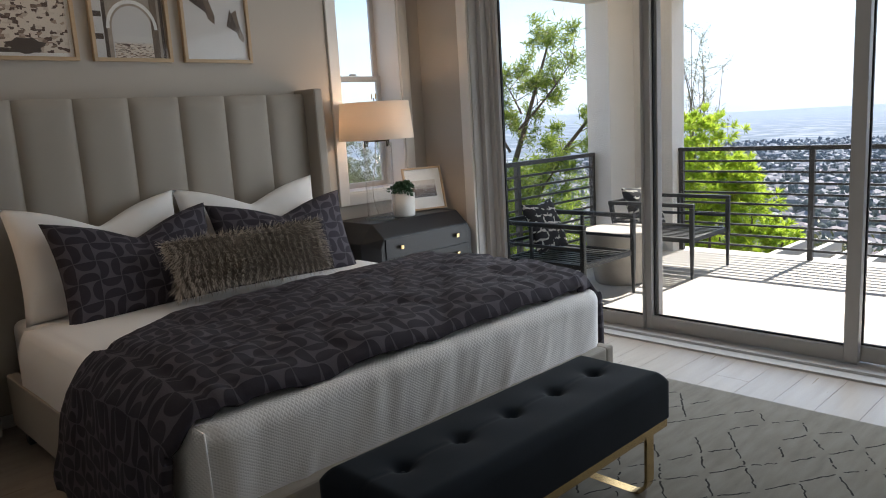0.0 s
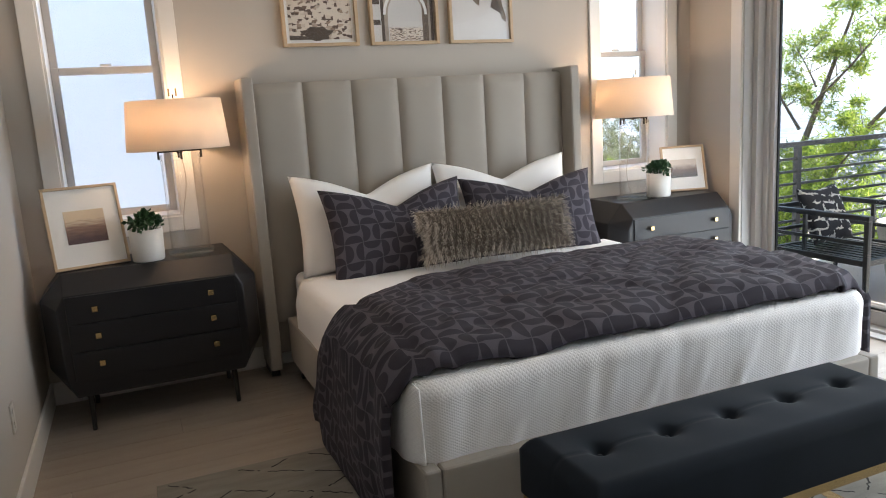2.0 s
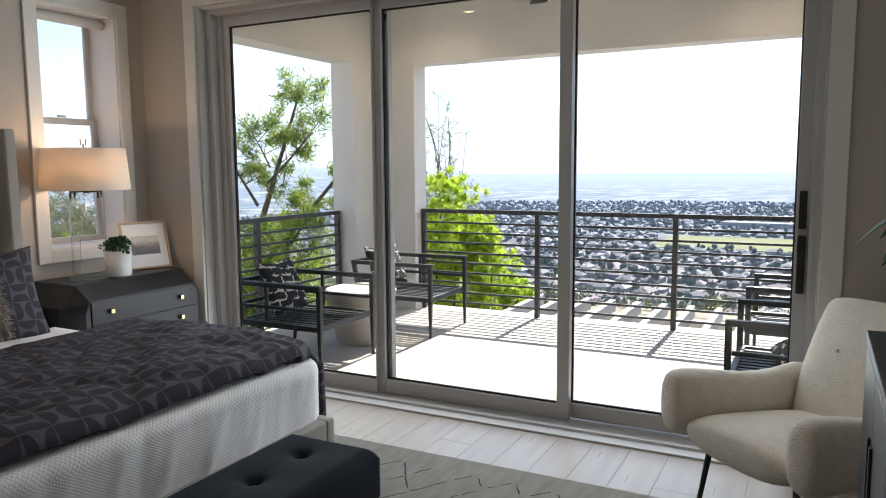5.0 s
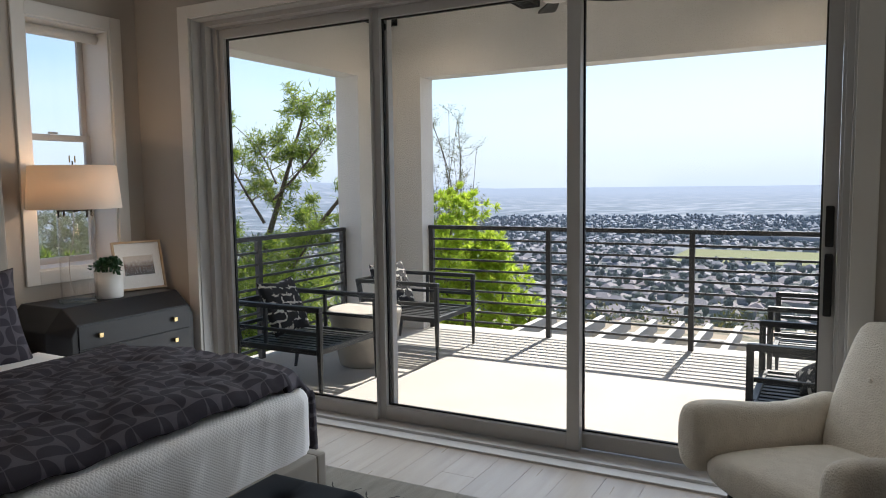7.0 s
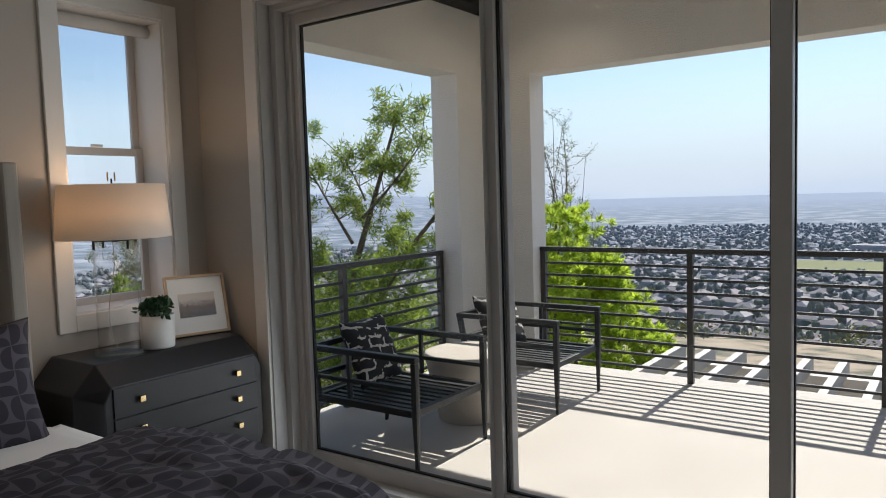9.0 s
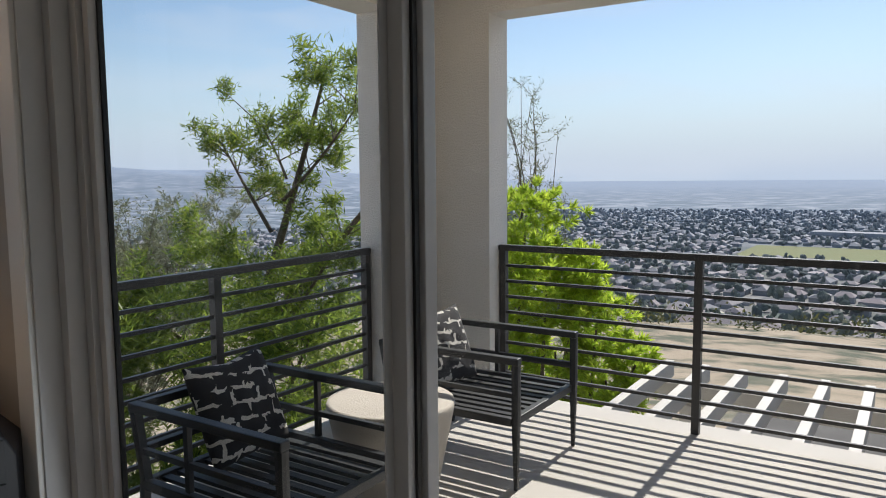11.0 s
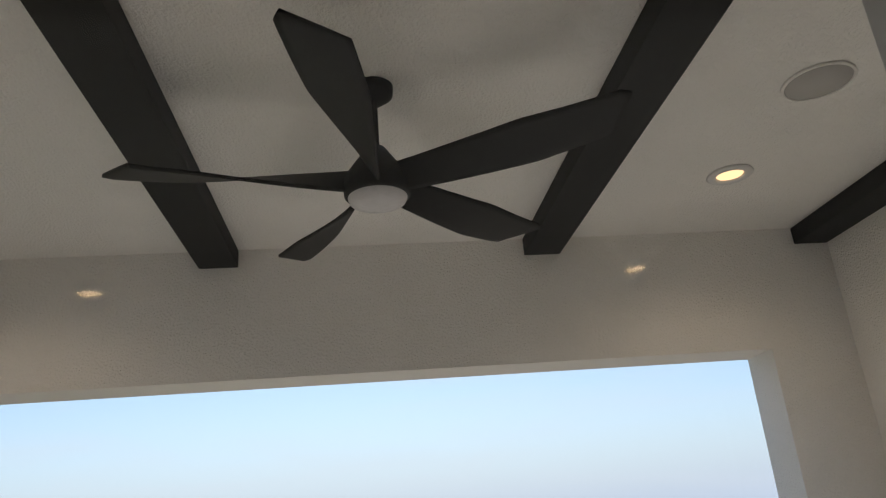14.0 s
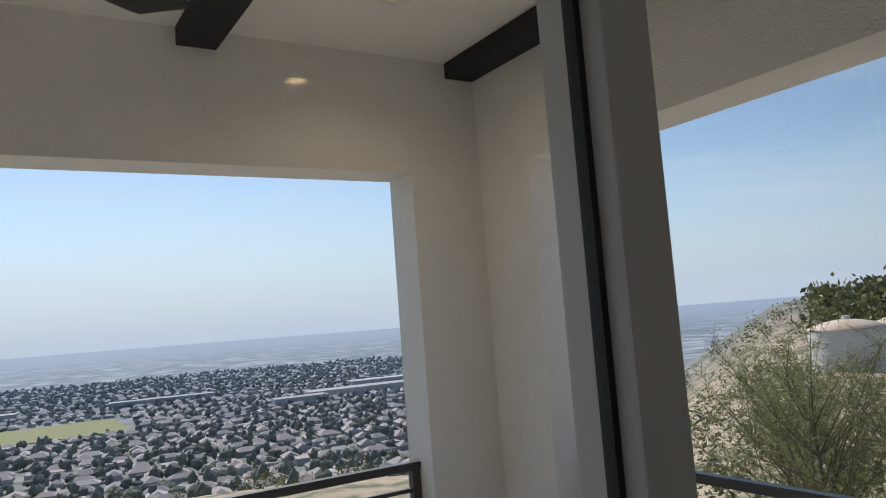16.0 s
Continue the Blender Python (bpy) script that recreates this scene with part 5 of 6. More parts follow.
def porch_chair(x, y, turn, label):
    """An outdoor lounge chair: local front is +x."""
    o = thing("outdoor_chair", (x, y, DECKZ), label, "chair", "lounge chairs on the balcony", turn)
    w, d, H, hs, t = 0.35, 0.39, 0.66, 0.36, 0.036
    for sy in (-1, 1):
        part("front_leg", loft([oval(d + 0.0, sy * w, 0, 0.010, 0.010, "z", 8, 6), oval(d, sy * w, hs, 0.019, 0.019, "z", 8, 6), oval(d, sy * w, H - 0.036, 0.019, 0.019, "z", 8, 6)]), CHARCOAL, o)
        part("back_leg", loft([oval(-d - 0.03, sy * w, 0, 0.010, 0.010, "z", 8, 6), oval(-d + 0.03, sy * w, hs, 0.019, 0.019, "z", 8, 6), oval(-d - 0.02, sy * w, H - 0.036, 0.019, 0.019, "z", 8, 6)]), CHARCOAL, o)
        part("arm_rail", box(-d - 0.04, d + 0.019, sy * w - 0.022, sy * w + 0.022, H - 0.035, H, 0.006), CHARCOAL, o)
        part("side_rail", box(-d + 0.03, d - 0.02, sy * w - 0.012, sy * w + 0.012, hs + 0.10, hs + 0.125, 0.003), CHARCOAL, o)
        part("side_post", box(-0.11, -0.085, sy * w - 0.012, sy * w + 0.012, hs + 0.005, H - 0.036, 0.003), CHARCOAL, o)
        part("seat_rail", box(-d + 0.03, d - 0.02, sy * w - 0.018, sy * w + 0.018, hs - 0.04, hs, 0.004), CHARCOAL, o)
    for xx, z0, z1, nm in ((d - 0.018, hs - 0.04, hs, "front_rail"), (-d + 0.03, hs - 0.04, hs, "rear_rail"), (-d - 0.018, H - 0.035, H, "back_rail"), (-d, hs + 0.10, hs + 0.125, "back_bar")):
        part(nm, box(xx - 0.018, xx + 0.018, -w + 0.023, w - 0.023, z0, z1, 0.004), CHARCOAL, o)
    for k in range(9):
        yy = -w + 0.075 + k * (2 * w - 0.15) / 8
        part("slat", box(-d + 0.049, d - 0.037, yy - 0.018, yy + 0.018, hs - 0.024, hs - 0.008), CHARCOAL, o)
    return o


CHAIRS = ((-3.43, 6.13, 0, "charcoal metal lounge chair with slatted seat beside a stone side table"), (-3.27, 7.52, 0, "charcoal metal lounge chair with slatted seat by the pillar"),
          (0.11, 6.17, 180, "charcoal metal lounge chair holding a patterned cushion"), (0.11, 7.42, 180, "charcoal metal lounge chair near the railing"))
for x, y, turn, label in CHAIRS:
    porch_chair(x, y, turn, label)
pillow("cushion", 0.46, 0.44, 0.15, STROKE, 0.02, "black cushion with broken white strokes on a lounge chair", "cushion", (-3.68, 6.16, 0.55), -22, 6, "balcony cushions", 0.05)
pillow("cushion", 0.46, 0.44, 0.15, STROKE, 0.02, "black cushion with broken white strokes on a lounge chair", "cushion", (-3.53, 7.50, 0.55), -22, -8, "balcony cushions", 0.05)
pillow("cushion", 0.46, 0.42, 0.15, STROKE, 0.02, "black and white stroke-patterned cushion lying on a chair", "cushion", (0.12, 6.17, 0.44), -68, 186, "balcony cushions", 0.05)


def side_table():
    o = thing("side_table", (-3.38, 6.83, DECKZ), "pale cast stone drum side table, tapering down", "table")
    part("body", lathe([(0.0, 0.0), (0.21, 0.0), (0.22, 0.012), (0.305, 0.43), (0.31, 0.455), (0.305, 0.468), (0.29, 0.47), (0.0, 0.47)], 48), STONE, o, smooth=True)


side_table()

# ---- floor planks ----
def planks():
    rnd = random.Random(8)
    w, L = 0.195, 1.86
    meshes = {}
    x = XW + 0.001
    while x < XE - 0.01:
        x2 = min(x + w, XE - 0.001)
        y = YS - rnd.uniform(0.1, 1.7)
        while y < YN + 0.09:
            y2 = min(y + L, YN + 0.099)
            ya = max(y, YS)
            if y2 - ya > 0.03:
                k = (round(x2 - x, 3), round(y2 - ya, 3))
                if k not in meshes:
                    bm = box(0.0003, k[0] - 0.0003, 0.0004, k[1] - 0.0004, -0.012, 0.0)
                    for v in bm.verts:
                        if v.co.z > -0.001:
                            v.co.x += 0.0005 if v.co.x < k[0] / 2 else -0.0005
                            v.co.y += 0.0005 if v.co.y < k[1] / 2 else -0.0005
                    me = bpy.data.meshes.new("plank")
                    bmesh.ops.recalc_face_normals(bm, faces=bm.faces)
                    bm.to_mesh(me)
                    bm.free()
                    me.materials.append(OAK)
                    meshes[k] = me
                piece("plank", meshes[k], floor, (x, ya, 0))
            y = y2
        x = x2


planks()

# ---- outside ----
ROOF = material("roof_tiles", (0.24, 0.19, 0.17), (0.14, 0.12, 0.11), 30.0, 0.9)
WHITEWOOD = material("white_painted_rafter", (0.50, 0.475, 0.44), (0.42, 0.40, 0.37), 0.6, 0.6)
BARK = material("grey_brown_bark", (0.14, 0.11, 0.085), (0.08, 0.065, 0.05), 0.06, 0.9, bump=0.5, bump_size=0.02)
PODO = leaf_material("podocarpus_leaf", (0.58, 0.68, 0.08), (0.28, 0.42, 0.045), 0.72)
# darker copy of the podocarpus leaf; the shade is put into its colour
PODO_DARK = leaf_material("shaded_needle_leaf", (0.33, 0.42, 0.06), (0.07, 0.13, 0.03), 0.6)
OLIVE = leaf_material("olive_leaf", (0.24, 0.26, 0.15), (0.12, 0.14, 0.07), 0.4)


def terrain(x, y):
    """Height of the land: a terrace below the house, a slope, the plain, far ridges, a hill to the east."""
    r = math.hypot(x, y - 5)
    az = math.degrees(math.atan2(x, y - 5))
    z = np.interp(r, [0, 12, 40, 62, 80, 100, 330, 600, 1500, 4900], [-3.2, -3.4, -8.6, -11, -14.5, -28, -62, -70, -72, -44])
    east = np.interp(r, [0, 12, 60, 110, 135, 150, 190, 260, 420, 900, 1500, 4900], [-3.2, -3.4, -9, -10.5, -11.5, -10.5, -3, 0, -30, -68, -72, -34])
    k = min(1, max(0, (az - 38) / 18))
    z = z + (east - z) * k
    if az < -25:
        k = min(1, (-25 - az) / 22)
        z += k * np.interp(r, [0, 1600, 2600, 3300, 4900], [0, 0, 75 + 40 * noise.noise(Vector((az * 0.09, 1, 0))), 95 + 120 * noise.noise(Vector((az * 0.11, 2, 0))) + 30 * noise.noise(Vector((az * 0.45, 7, 0))), 95])
    return z + min(r / 60, 1) * (0.6 * noise.noise(Vector((x / 22, y / 22, 0))) + (0.5 if r < 90 else 0) * noise.noise(Vector((x / 5, y / 5, 4))))


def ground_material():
    """Dry soil near the house; roofs, streets and trees blur on the plain into pale blue haze painted by distance."""
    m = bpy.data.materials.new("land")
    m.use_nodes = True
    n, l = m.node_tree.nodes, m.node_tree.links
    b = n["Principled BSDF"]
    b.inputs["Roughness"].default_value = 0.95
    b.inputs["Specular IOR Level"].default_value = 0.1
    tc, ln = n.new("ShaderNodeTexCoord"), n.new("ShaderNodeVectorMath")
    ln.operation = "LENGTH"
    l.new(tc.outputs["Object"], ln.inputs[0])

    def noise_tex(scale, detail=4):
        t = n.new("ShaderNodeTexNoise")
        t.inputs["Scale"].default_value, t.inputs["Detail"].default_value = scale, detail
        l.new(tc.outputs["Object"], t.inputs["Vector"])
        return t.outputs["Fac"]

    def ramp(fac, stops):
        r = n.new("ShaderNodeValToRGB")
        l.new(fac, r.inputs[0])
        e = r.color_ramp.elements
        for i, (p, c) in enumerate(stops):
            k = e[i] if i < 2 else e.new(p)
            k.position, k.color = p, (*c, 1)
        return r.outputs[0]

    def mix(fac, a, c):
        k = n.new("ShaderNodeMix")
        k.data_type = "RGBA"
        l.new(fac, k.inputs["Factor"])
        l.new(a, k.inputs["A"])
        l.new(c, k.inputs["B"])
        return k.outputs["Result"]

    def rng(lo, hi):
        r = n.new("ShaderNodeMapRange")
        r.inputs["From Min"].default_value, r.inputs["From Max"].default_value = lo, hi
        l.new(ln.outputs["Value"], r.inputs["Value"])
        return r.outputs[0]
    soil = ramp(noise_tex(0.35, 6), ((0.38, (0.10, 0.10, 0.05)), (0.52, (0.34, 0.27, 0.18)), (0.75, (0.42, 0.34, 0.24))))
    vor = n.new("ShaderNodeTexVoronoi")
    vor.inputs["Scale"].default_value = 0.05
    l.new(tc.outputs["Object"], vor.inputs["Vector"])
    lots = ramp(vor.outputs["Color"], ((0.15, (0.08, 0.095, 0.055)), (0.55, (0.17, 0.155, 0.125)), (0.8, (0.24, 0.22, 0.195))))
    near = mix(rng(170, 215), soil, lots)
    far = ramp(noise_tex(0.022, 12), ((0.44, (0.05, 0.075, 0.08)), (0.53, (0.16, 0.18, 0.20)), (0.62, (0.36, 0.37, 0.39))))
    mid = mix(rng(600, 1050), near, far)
    # pale blue haze, mixed into the land's colour the farther it lies
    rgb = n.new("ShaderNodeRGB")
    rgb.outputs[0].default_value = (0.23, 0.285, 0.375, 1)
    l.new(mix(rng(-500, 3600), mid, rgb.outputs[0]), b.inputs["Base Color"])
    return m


def land():
    bm = bmesh.new()
    rs = [0.5] + [2 * 1.075 ** i for i in range(108) if 2 * 1.075 ** i < 4850] + [4900]
    N = 150
    rows = []
    for r in rs:
        row = []
        for i in range(N + 1):
            a = 2 * math.pi * i / N
            x, y = r * math.sin(a), 5 + r * math.cos(a)
            row.append(bm.verts.new((x, y, terrain(x, y))) if i < N else row[0])
        rows.append(row)
    for a, b in zip(rows, rows[1:]):
        for i in range(N):
            bm.faces.new((a[i], a[i + 1], b[i + 1], b[i]))
    bm.faces.new(rows[0][:-1])
    structure("ground", bm, ground_material(), "dry hillside falling to a wide city plain, haze painted into its colour", True)


land()


def city():
    rnd = random.Random(21)
    rv, rf, wv, wf = [], [], [], []

    def house(x, y, w, d, h, a, flat):
        z = terrain(x, y) - 0.3
        c, s = math.cos(a), math.sin(a)
        P = lambda u, v, k: (x + u * c - v * s, y + u * s + v * c, z + k)
        b = len(wv)
        wv.extend([P(u, v, k) for k in (0, h) for u, v in ((-w, -d), (w, -d), (w, d), (-w, d))])
        wf.extend([(b, b + 1, b + 5, b + 4), (b + 1, b + 2, b + 6, b + 5), (b + 2, b + 3, b + 7, b + 6), (b + 3, b, b + 4, b + 7)])
        r = len(rv)
        o = 0.5
        if flat:
            rv.extend([P(u, v, h + 0.02) for u, v in ((-w, -d), (w, -d), (w, d), (-w, d))])
            rf.append((r, r + 1, r + 2, r + 3))
        else:
            rv.extend([P(u, v, h - 0.1) for u, v in ((-w - o, -d - o), (w + o, -d - o), (w + o, d + o), (-w - o, d + o))] + [P(-w * 0.5, 0, h + d * 0.55), P(w * 0.5, 0, h + d * 0.55)])
            rf.extend([(r, r + 1, r + 5, r + 4), (r + 2, r + 3, r + 4, r + 5), (r + 1, r + 2, r + 5), (r + 3, r, r + 4)])
    tv, tf = [], []
    ico = bmesh.new()
    bmesh.ops.create_icosphere(ico, subdivisions=1, radius=1)
    iv, iff = [v.co.copy() for v in ico.verts], [[v.index for v in f.verts] for f in ico.faces]
    ico.free()

    def tree(x, y, r, h):
        z = terrain(x, y)
        for k in range(3):
            b = len(tv)
            ox, oy, oz, q = rnd.uniform(-0.5, 0.5) * r, rnd.uniform(-0.5, 0.5) * r, rnd.uniform(0.45, 0.8) * h, rnd.uniform(0.55, 0.9)
            tv.extend([(x + ox + v.x * r * q * rnd.uniform(0.7, 1.2), y + oy + v.y * r * q * rnd.uniform(0.7, 1.2), z + oz + v.z * h * 0.36 * rnd.uniform(0.7, 1.25)) for v in iv])
            tf.extend([[b + i for i in f] for f in iff])
    street = radians(18)
    # street grid of houses with gardens
    for i in range(-60, 78):
        for j in range(-8, 76):
            u, v = i * 14.0 + rnd.uniform(-2, 2), 250 + j * 21.0 + (6 if j % 2 else 0) + rnd.uniform(-1.5, 1.5)
            x, y = u * math.cos(street) + v * 0.12, v - u * math.sin(street) * 0.35
            r = math.hypot(x, y - 5)
            az = math.degrees(math.atan2(x, y))
            if r < 215 or r > 1500 or not -62 < az < 42 or abs(x + 20) < 125 and abs(y - 720) < 70:
                continue
            if (r < 900 or rnd.random() < 0.6) and rnd.random() < 0.86:
                house(x, y, rnd.uniform(3.6, 6.4), rnd.uniform(2.6, 4.2), rnd.uniform(2.4, 3.6), street * -0.4 + rnd.choice((0, math.pi / 2)) + rnd.uniform(-0.1, 0.1), rnd.random() < 0.08)
            for _ in range(2):
                if rnd.random() < 0.8:
                    tree(x + rnd.uniform(-9, 9), y + rnd.uniform(-11, 11), rnd.uniform(1.6, 3.6), rnd.uniform(3, 8))
    for x, y, w, d in ((330, 720, 60, 14), (420, 790, 70, 12), (250, 690, 26, 10), (470, 700, 30, 12), (-40, 900, 60, 12), (160, 880, 55, 10)):
        house(x, y, w, d, 8, -0.12, True)
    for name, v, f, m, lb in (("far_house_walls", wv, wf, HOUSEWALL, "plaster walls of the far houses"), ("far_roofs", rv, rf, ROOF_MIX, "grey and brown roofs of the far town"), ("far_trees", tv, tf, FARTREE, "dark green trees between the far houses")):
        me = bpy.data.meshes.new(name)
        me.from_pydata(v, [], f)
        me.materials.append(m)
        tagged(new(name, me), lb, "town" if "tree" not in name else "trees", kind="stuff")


def painted_haze(name, stops, rough=0.9, thin=0.0):
    """A colour for each island, with pale blue haze painted over it by distance."""
    m = bpy.data.materials.new(name)
    m.use_nodes = True
    n, l = m.node_tree.nodes, m.node_tree.links
    b = n["Principled BSDF"]
    b.inputs["Roughness"].default_value = rough
    b.inputs["Specular IOR Level"].default_value = 0.15
    g, r, tc, ln, mr, mx = n.new("ShaderNodeNewGeometry"), n.new("ShaderNodeValToRGB"), n.new("ShaderNodeTexCoord"), n.new("ShaderNodeVectorMath"), n.new("ShaderNodeMapRange"), n.new("ShaderNodeMix")
    l.new(g.outputs["Random Per Island"], r.inputs[0])
    e = r.color_ramp.elements
    for i, (p, c) in enumerate(stops):
        k = e[i] if i < 2 else e.new(p)
        k.position, k.color = p, (*c, 1)
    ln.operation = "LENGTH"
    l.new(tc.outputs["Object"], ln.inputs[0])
    # haze put into the base colour, stronger with distance from the house
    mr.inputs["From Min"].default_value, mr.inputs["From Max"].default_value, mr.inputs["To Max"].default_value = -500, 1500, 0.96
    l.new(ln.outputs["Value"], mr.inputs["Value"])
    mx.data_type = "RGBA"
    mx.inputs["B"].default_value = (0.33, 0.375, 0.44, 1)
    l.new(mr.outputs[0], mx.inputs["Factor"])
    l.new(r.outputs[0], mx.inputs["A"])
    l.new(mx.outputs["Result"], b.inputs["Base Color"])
    tl, ms = n.new("ShaderNodeBsdfTranslucent"), n.new("ShaderNodeMixShader")
    l.new(mx.outputs["Result"], tl.inputs["Color"])
    ms.inputs[0].default_value = thin
    l.new(b.outputs[0], ms.inputs[1])
    l.new(tl.outputs[0], ms.inputs[2])
    l.new(ms.outputs[0], n["Material Output"].inputs["Surface"])
    return m


FIELD = material("mown_grass", (0.13, 0.16, 0.06), (0.18, 0.18, 0.08), 25.0, 0.95)
structure("playing_field", box(-135, 95, 660, 780, terrain(-20, 720) - 3, terrain(-20, 720) + 0.8), FIELD, "pale green playing field in the town")
ROOF_MIX = painted_haze("town_roofs", ((0.0, (0.18, 0.15, 0.135)), (1.0, (0.46, 0.43, 0.40)), (0.45, (0.28, 0.21, 0.18)), (0.88, (0.36, 0.245, 0.205))))
FARTREE = painted_haze("town_trees", ((0.0, (0.10, 0.125, 0.075)), (1.0, (0.24, 0.26, 0.15))), thin=0.5)
HOUSEWALL = painted_haze("town_walls", ((0.0, (0.26, 0.235, 0.21)), (1.0, (0.55, 0.52, 0.48))))
city()


def tank(x, y, r, h, label, mat):
    z = terrain(x, y) - 0.5
    o = thing("water_tank", (x, y, z), label, "water tank", "water tanks on the hill")
    part("wall", lathe([(r, 0), (r, h)], 48), mat, o, smooth=True)
    part("dome", lathe([(r + 0.15, h - 0.05), (r + 0.1, h + 0.1), (r * 0.7, h + 0.9), (r * 0.3, h + 1.35), (0, h + 1.5)], 48), material("rusty_white_dome", (0.55, 0.50, 0.44), (0.40, 0.27, 0.17), 3.0, 0.7), o, "rust-streaked domed roof", True)
    part("vent", rod((0, 0, h + 1.3), (0, 0, h + 2.0), 0.6), mat, o)
    for k in range(3):
        zz = h * (k + 1) / 4
        part("seam", lathe([(r + 0.02, zz - 0.05), (r + 0.05, zz), (r + 0.02, zz + 0.05)], 48), mat, o)


tank(113, 71, 5.7, 7.2, "white steel water tank with a rust-stained dome", material("white_tank_paint", (0.60, 0.60, 0.58), (0.48, 0.46, 0.43), 2.0, 0.6))
tank(131, 70, 5.8, 6.4, "beige steel water tank on the hillside", material("beige_tank_paint", (0.50, 0.42, 0.33), (0.42, 0.35, 0.27), 2.0, 0.7))


def narrow_leaves(v, f, rnd, centre, count, size, spread, droop=0.0, wide=0.13, flat=False):
    for _ in range(count):
        d = Vector((rnd.gauss(0, 1), rnd.gauss(0, 1), rnd.gauss(0.35, 0.9) - droop)).normalized()
        p = Vector(centre) + Vector((rnd.gauss(0, 1), rnd.gauss(0, 1), rnd.gauss(0, 1))) * spread
        L = size * rnd.uniform(0.65, 1.25)
        s = d.cross(Vector((rnd.gauss(0, 1), rnd.gauss(0, 1), rnd.gauss(0, 1)))).normalized() * L * wide * 0.5
        b = len(v)
        v.extend([tuple(p), tuple(p + d * L * 0.45 + s), tuple(p + d * L), tuple(p + d * L * 0.45 - s)])
        f.append((b, b + 1, b + 2, b + 3))


def crown(name, v, f, mat, parent, label):
    me = bpy.data.meshes.new(name)
    me.from_pydata(v, [], f)
    me.materials.append(mat)
    ob = new(name, me)
    ob.parent = parent
    return tagged(ob, label)


def limb(bm, p0, p1, r0, r1, rnd, bend=0.12, seg=6):
    prev, pr = Vector(p0), r0
    p0, p1 = Vector(p0), Vector(p1)
    off = Vector((rnd.uniform(-1, 1), rnd.uniform(-1, 1), 0)) * bend * (p1 - p0).length
    out = [prev]
    for i in range(1, seg + 1):
        k = i / seg
        q = p0.lerp(p1, k) + off * math.sin(k * math.pi)
        r = r0 + (r1 - r0) * k
        rod(prev, q, pr, r, 7, bm)
        prev, pr = q, r
        out.append(q)
    return out


def west_tree():
    """A tall open podocarpus: bare rising limbs that carry tufts of narrow leaves."""
    rnd = random.Random(41)
    base = (-6.35, 9.0, terrain(-6.35, 9.0))
    o = thing("tree", base, "tall open tree with tufts of narrow green leaves beside the balcony", "tree")
    B = Vector(base)
    bm = bmesh.new()
    v, f = [], []
    tips = []
    limbs = (((-6.35, 9.0, base[2]), (-6.45, 9.0, 0.6), 0.09, 0.055), ((-6.45, 9.0, 0.6), (-5.68, 9.0, 2.45), 0.045, 0.012), ((-6.40, 9.0, 0.2), (-5.0, 9.25, 1.72), 0.045, 0.012),
             ((-6.42, 9.0, 1.0), (-6.95, 8.9, 1.85), 0.022, 0.008), ((-6.45, 9.0, 0.3), (-7.4, 8.8, 1.02), 0.025, 0.008), ((-6.25, 9.0, 1.3), (-5.45, 9.1, 2.1), 0.02, 0.007),
             ((-6.45, 9.0, 0.0), (-5.3, 8.6, 0.9), 0.03, 0.008), ((-6.4, 9.0, -0.6), (-7.6, 8.3, 0.35), 0.03, 0.01), ((-6.4, 9.0, -0.8), (-5.4, 8.4, 0.2), 0.03, 0.01), ((-6.2, 9.0, 1.5), (-6.6, 9.1, 2.0), 0.014, 0.006))
    for a, b, r0, r1 in limbs:
        pts = limb(bm, Vector(a) - B, Vector(b) - B, r0, r1, rnd, 0.05)
        tips.append((pts, r1))
    for pts, r1 in tips[1:]:
        for _ in range(9):
            k = rnd.randrange(2, len(pts))
            p = pts[k]
            q = p + Vector((rnd.uniform(-0.32, 0.32), rnd.uniform(-0.32, 0.32), rnd.uniform(-0.05, 0.32)))
            rod(p, q, 0.007, 0.003, 5, bm)
            for _ in range(2):
                narrow_leaves(v, f, rnd, q + Vector((rnd.gauss(0, 0.05), rnd.gauss(0, 0.05), rnd.gauss(0, 0.05))), 110, 0.085, 0.04, wide=0.15)
        narrow_leaves(v, f, rnd, pts[-1], 520, 0.085, 0.09, wide=0.15)
    # dense lower foliage
    for _ in range(640):
        p = Vector((rnd.gauss(-6.4, 0.75), rnd.gauss(8.8, 0.7), rnd.uniform(-2.4, 0.85) ** 1)) - B
        if p.z + B.z > 0.55 and rnd.random() < 0.5:
            continue
        narrow_leaves(v, f, rnd, p, 90, 0.095, 0.055, wide=0.15)
    part("trunk", bm, BARK, o, "grey-brown rising limbs")
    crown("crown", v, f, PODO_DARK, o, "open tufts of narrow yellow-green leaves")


west_tree()


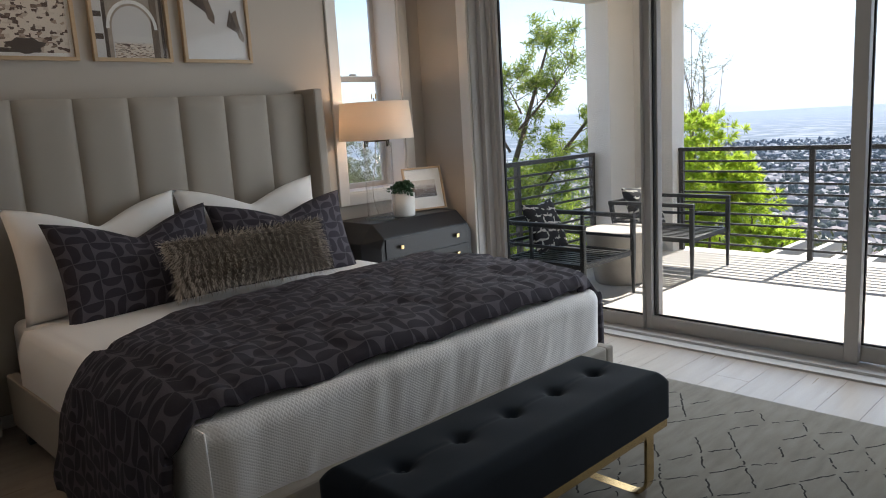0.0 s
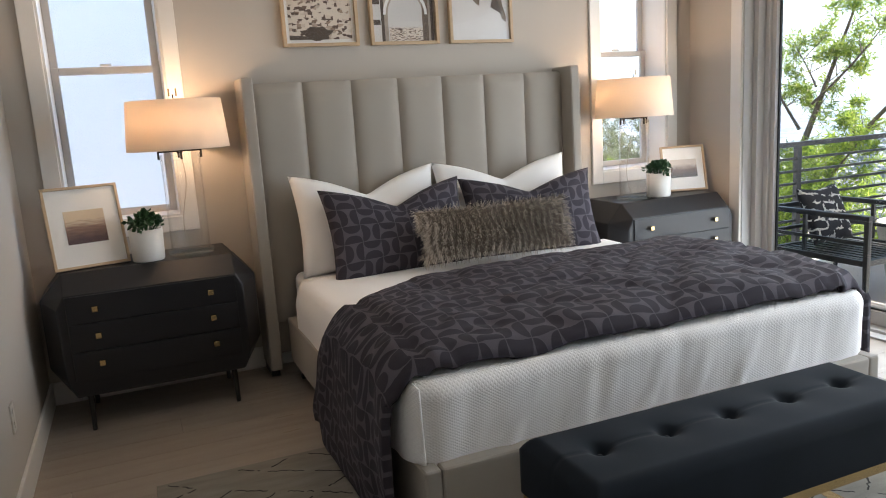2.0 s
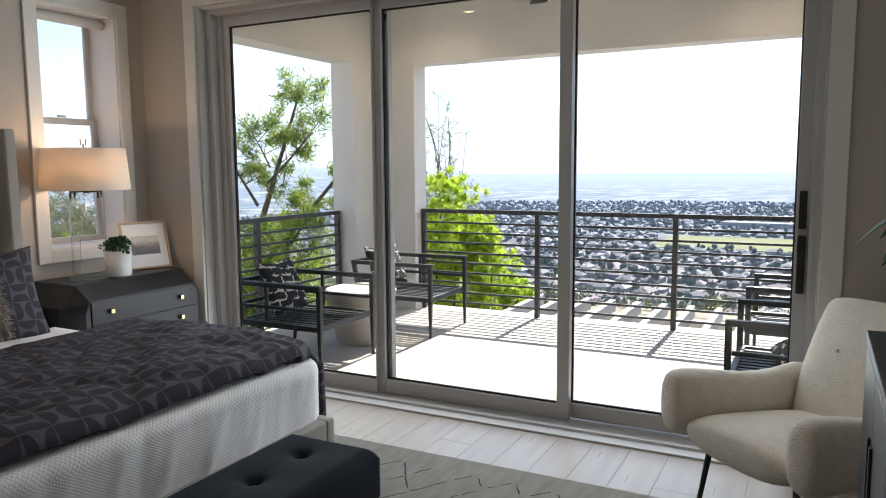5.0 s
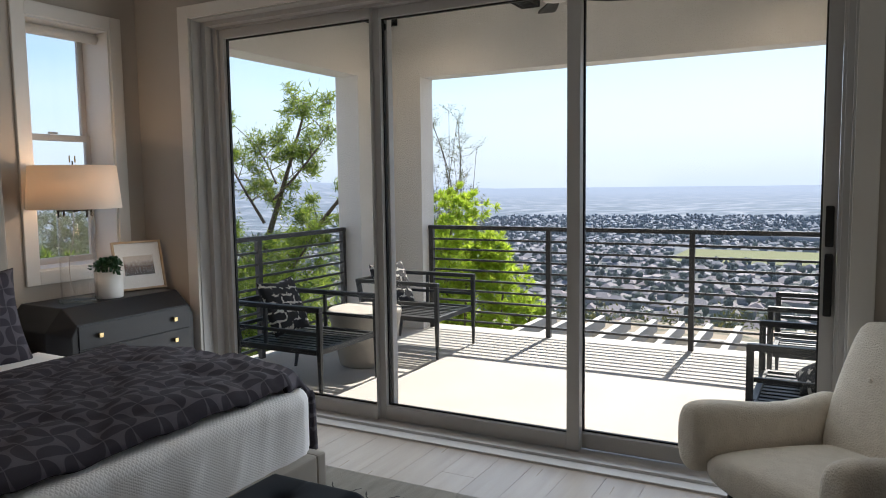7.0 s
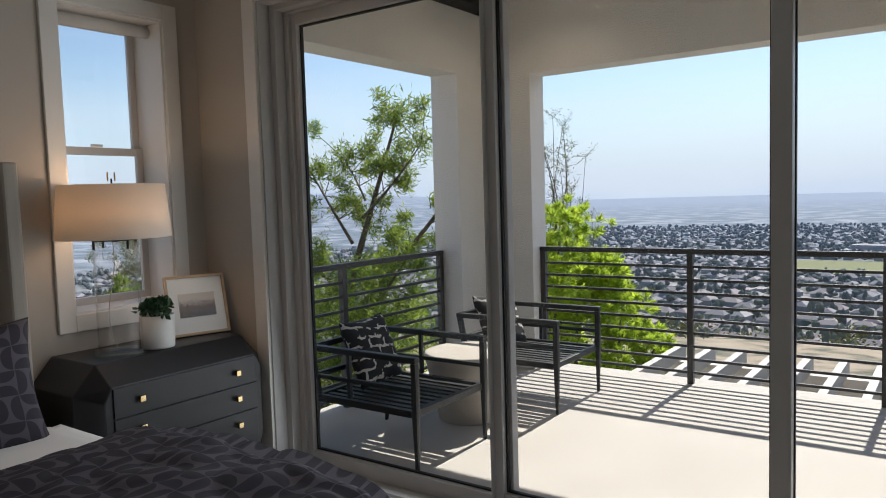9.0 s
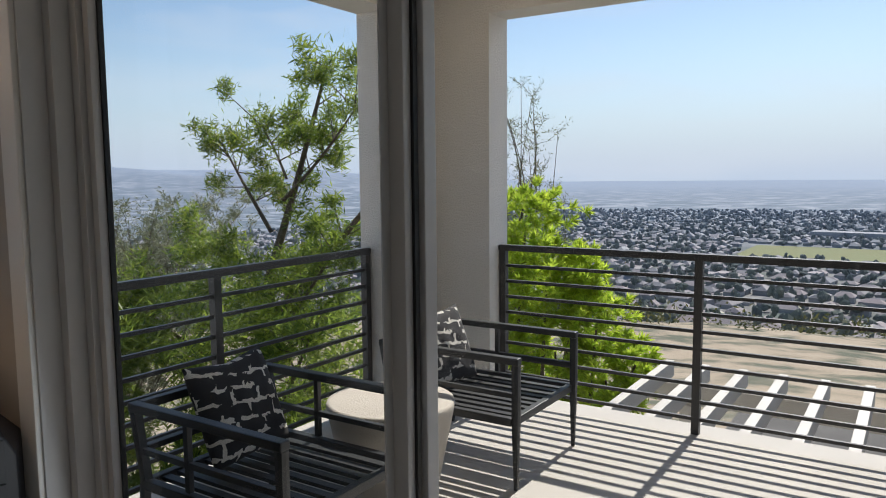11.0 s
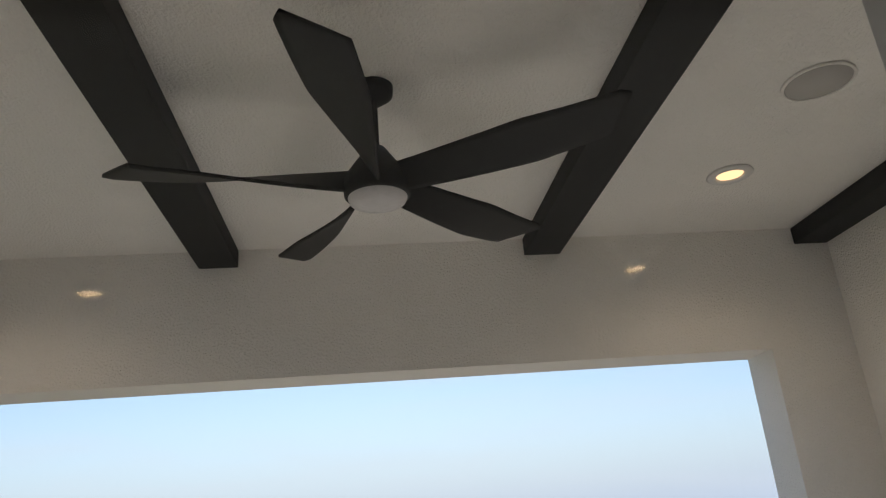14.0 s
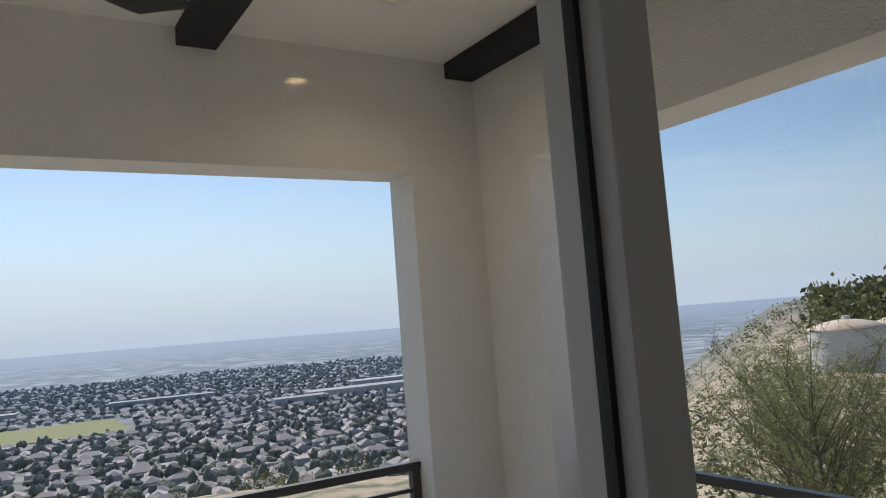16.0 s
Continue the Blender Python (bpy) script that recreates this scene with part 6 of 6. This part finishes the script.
def bright_shrub(x, y, blobs, seed, label, mat):
    """A dense column of tufted narrow leaves with an uneven outline."""
    rnd = random.Random(seed)
    z0 = terrain(x, y)
    B = Vector((x, y, z0))
    o = thing("tree", B, label, "tree")
    bm = bmesh.new()
    v, f = [], []
    for cx, cy, cz, r in blobs:
        c = Vector((cx, cy, cz))
        limb(bm, Vector((0, 0, 0)), c - B, 0.05, 0.012, rnd, 0.08, 4)
        n = int(120 * (r / 0.5) ** 1.4)
        for _ in range(n):
            d = Vector((rnd.gauss(0, 1), rnd.gauss(0, 1), rnd.gauss(0.1, 1))).normalized()
            p = c + d * r * rnd.uniform(0.72, 1.0) * (0.85 + 0.55 * noise.noise(d * 2.6 + c))
            # a rosette of needles round each shoot tip
            for _ in range(46):
                e = (d * 0.9 + Vector((rnd.gauss(0, 0.75), rnd.gauss(0, 0.75), rnd.gauss(0.25, 0.75)))).normalized()
                L = rnd.uniform(0.07, 0.125)
                w = e.cross(Vector((rnd.gauss(0, 1), rnd.gauss(0, 1), rnd.gauss(0, 1)))).normalized() * L * 0.075
                q = p - B - d * rnd.uniform(0, 0.05)
                m = len(v)
                v.extend([tuple(q), tuple(q + e * L * 0.45 + w), tuple(q + e * L), tuple(q + e * L * 0.45 - w)])
                f.append((m, m + 1, m + 2, m + 3))
    part("trunk", bm, BARK, o)
    crown("crown", v, f, mat, o, "dense tufts of narrow leaves")


bright_shrub(-4.7, 11.2, ((-4.85, 11.2, 0.95, 0.55), (-4.55, 11.1, 0.40, 0.60), (-4.2, 11.1, 0.45, 0.34), (-3.95, 11.0, 0.05, 0.42), (-4.45, 11.1, -0.35, 0.65), (-3.85, 11.0, -0.55, 0.50), (-3.55, 11.0, -0.35, 0.30), (-5.2, 11.3, 0.2, 0.7), (-4.3, 11.0, -1.2, 0.7), (-3.8, 10.9, -1.4, 0.5), (-5.1, 11.2, -0.9, 0.8)), 51, "dense bright yellow-green tree beyond the railing", PODO)
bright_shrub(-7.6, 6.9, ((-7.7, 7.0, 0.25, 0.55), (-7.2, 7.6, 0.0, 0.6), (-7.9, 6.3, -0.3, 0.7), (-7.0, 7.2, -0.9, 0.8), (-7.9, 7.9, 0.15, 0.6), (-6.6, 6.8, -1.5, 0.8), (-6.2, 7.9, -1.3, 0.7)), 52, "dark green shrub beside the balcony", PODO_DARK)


def airy_tree(x, y, top, seed, label, mat, width, branches, leaf, count):
    """A thin tree of fine ascending twigs with sparse small leaves."""
    rnd = random.Random(seed)
    z0 = terrain(x, y)
    o = thing("tree", (x, y, z0), label, "tree")
    bm = bmesh.new()
    v, f = [], []
    H = top - z0
    main = limb(bm, (0, 0, 0), (0.1, 0, H * 0.72), 0.06, 0.014, rnd, 0.03, 10)
    for _ in range(branches):
        k = rnd.randrange(3, len(main))
        p = main[k]
        reach = width * rnd.uniform(0.35, 1)
        a = rnd.uniform(0, 6.283)
        q = p + Vector((reach * math.cos(a), reach * math.sin(a), (H - p.z) * rnd.uniform(0.3, 1.0)))
        pts = limb(bm, p, q, 0.012, 0.003, rnd, 0.10, 6)
        for s in pts[1:]:
            for _ in range(3):
                e = s + Vector((rnd.uniform(-0.25, 0.25), rnd.uniform(-0.25, 0.25), rnd.uniform(0, 0.28))) * min(1, width)
                rod(s, e, 0.0028, 0.0015, 4, bm)
                for j in range(4):
                    narrow_leaves(v, f, rnd, s.lerp(e, j / 3), count, leaf, 0.03, wide=0.17)
    part("trunk", bm, BARK, o)
    crown("crown", v, f, mat, o, "sparse small grey-green leaves")


airy_tree(-5.55, 12.3, 2.75, 66, "slender grey-green olive tree behind a brighter tree", OLIVE, 0.75, 18, 0.055, 5)
airy_tree(-8.6, 8.4, 1.2, 63, "grey-green olive tree on the slope", OLIVE, 1.2, 26, 0.06, 6)
airy_tree(-12.6, 11.6, 1.25, 67, "broad grey-green olive tree on the slope", OLIVE, 2.2, 110, 0.08, 10)
BROOM = leaf_material("broom_green", (0.24, 0.26, 0.10), (0.13, 0.15, 0.05), 0.4)
airy_tree(6.9, 10.6, 1.35, 62, "yellow-green wispy broom bush on the hillside", BROOM, 1.5, 60, 0.06, 5)
airy_tree(9.0, 12.4, 0.8, 64, "yellow-green wispy broom bush on the hillside", BROOM, 1.5, 60, 0.06, 6)
airy_tree(7.4, 9.0, 0.8, 65, "yellow-green wispy broom bush on the hillside", BROOM, 1.5, 60, 0.06, 6)


def scrub():
    """Low brush on the slopes."""
    rnd = random.Random(77)
    v, f = [], []
    for _ in range(2200):
        a, r = radians(rnd.uniform(-85, 88)), 14 + 200 * rnd.random() ** 1.3
        az = math.degrees(a)
        if -75 < az < 48 and r < 66:
            continue
        x, y = r * math.sin(a), 5 + r * math.cos(a)
        s = rnd.uniform(0.4, 1.3) * (1 + r / 90)
        narrow_leaves(v, f, rnd, (x, y, terrain(x, y) + s * 0.3), 60, s * 0.28, s * 0.34, wide=0.4)
    for _ in range(220):
        a = radians(rnd.uniform(58, 88))
        r = rnd.uniform(165, 215)
        x, y = r * math.sin(a), 5 + r * math.cos(a)
        narrow_leaves(v, f, rnd, (x, y, terrain(x, y) + 2), 90, 1.8, 1.6, wide=0.6)
    me = bpy.data.meshes.new("scrub")
    me.from_pydata(v, [], f)
    me.materials.append(leaf_material("dry_scrub_leaf", (0.16, 0.16, 0.06), (0.05, 0.065, 0.025), 0.3))
    tagged(new("scrub", me), "low dry green brush on the slopes", "brush", kind="stuff")


scrub()


def pergola():
    o = thing("pergola", (-3.25, 9.0, -0.45), "white painted pergola of a lower terrace", "pergola")
    n = 17
    for k in range(n):
        part("rafter", box(k * 0.33, k * 0.33 + 0.075, -0.15, 2.0, 0.05, 0.20, 0.006), WHITEWOOD, o)
    for y in (0.0, 1.75):
        part("beam", box(-0.15, n * 0.33 + 0.1, y, y + 0.09, -0.13, 0.049, 0.006), WHITEWOOD, o)
    for x in (0.2, 2.8, 5.2):
        part("post", box(x, x + 0.12, 1.73, 1.85, -3.4, -0.131, 0.01), WHITEWOOD, o)
        part("post", box(x, x + 0.12, -0.02, 0.10, -3.4, -0.131, 0.01), WHITEWOOD, o)


pergola()
# The terrace's dark colour and long reach stand in for shade between the rafters.
structure("lower_terrace", box(-4.0, 3.2, 8.7, 20.0, -3.6, -3.0), material("shade_painted_paving", (0.10, 0.095, 0.09), None, 0.6, 0.9), "lower terrace under the pergola, darkened to paint its shade")
structure("house_body", box(-4.6, 1.2, 5.73, 8.50, -3.5, -0.26), STUCCO, "white stucco storey below the balcony")


def neighbour():
    o = thing("neighbour_house", (-11.5, -0.6, terrain(-11.5, -0.6)), "pale stucco side wall of the house next door", "house")
    part("wall", box(-1.5, 1.5, -5, 2.6, -1, 10.0), material("pale_blue_plaster", (0.80, 0.82, 0.86), (0.74, 0.76, 0.80), 1.5, 0.9, bump=0.3, bump_size=0.02), o)
    part("roof", box(-1.8, 1.8, -5.3, 2.9, 10.0, 10.3, 0.02), ROOF, o)


neighbour()
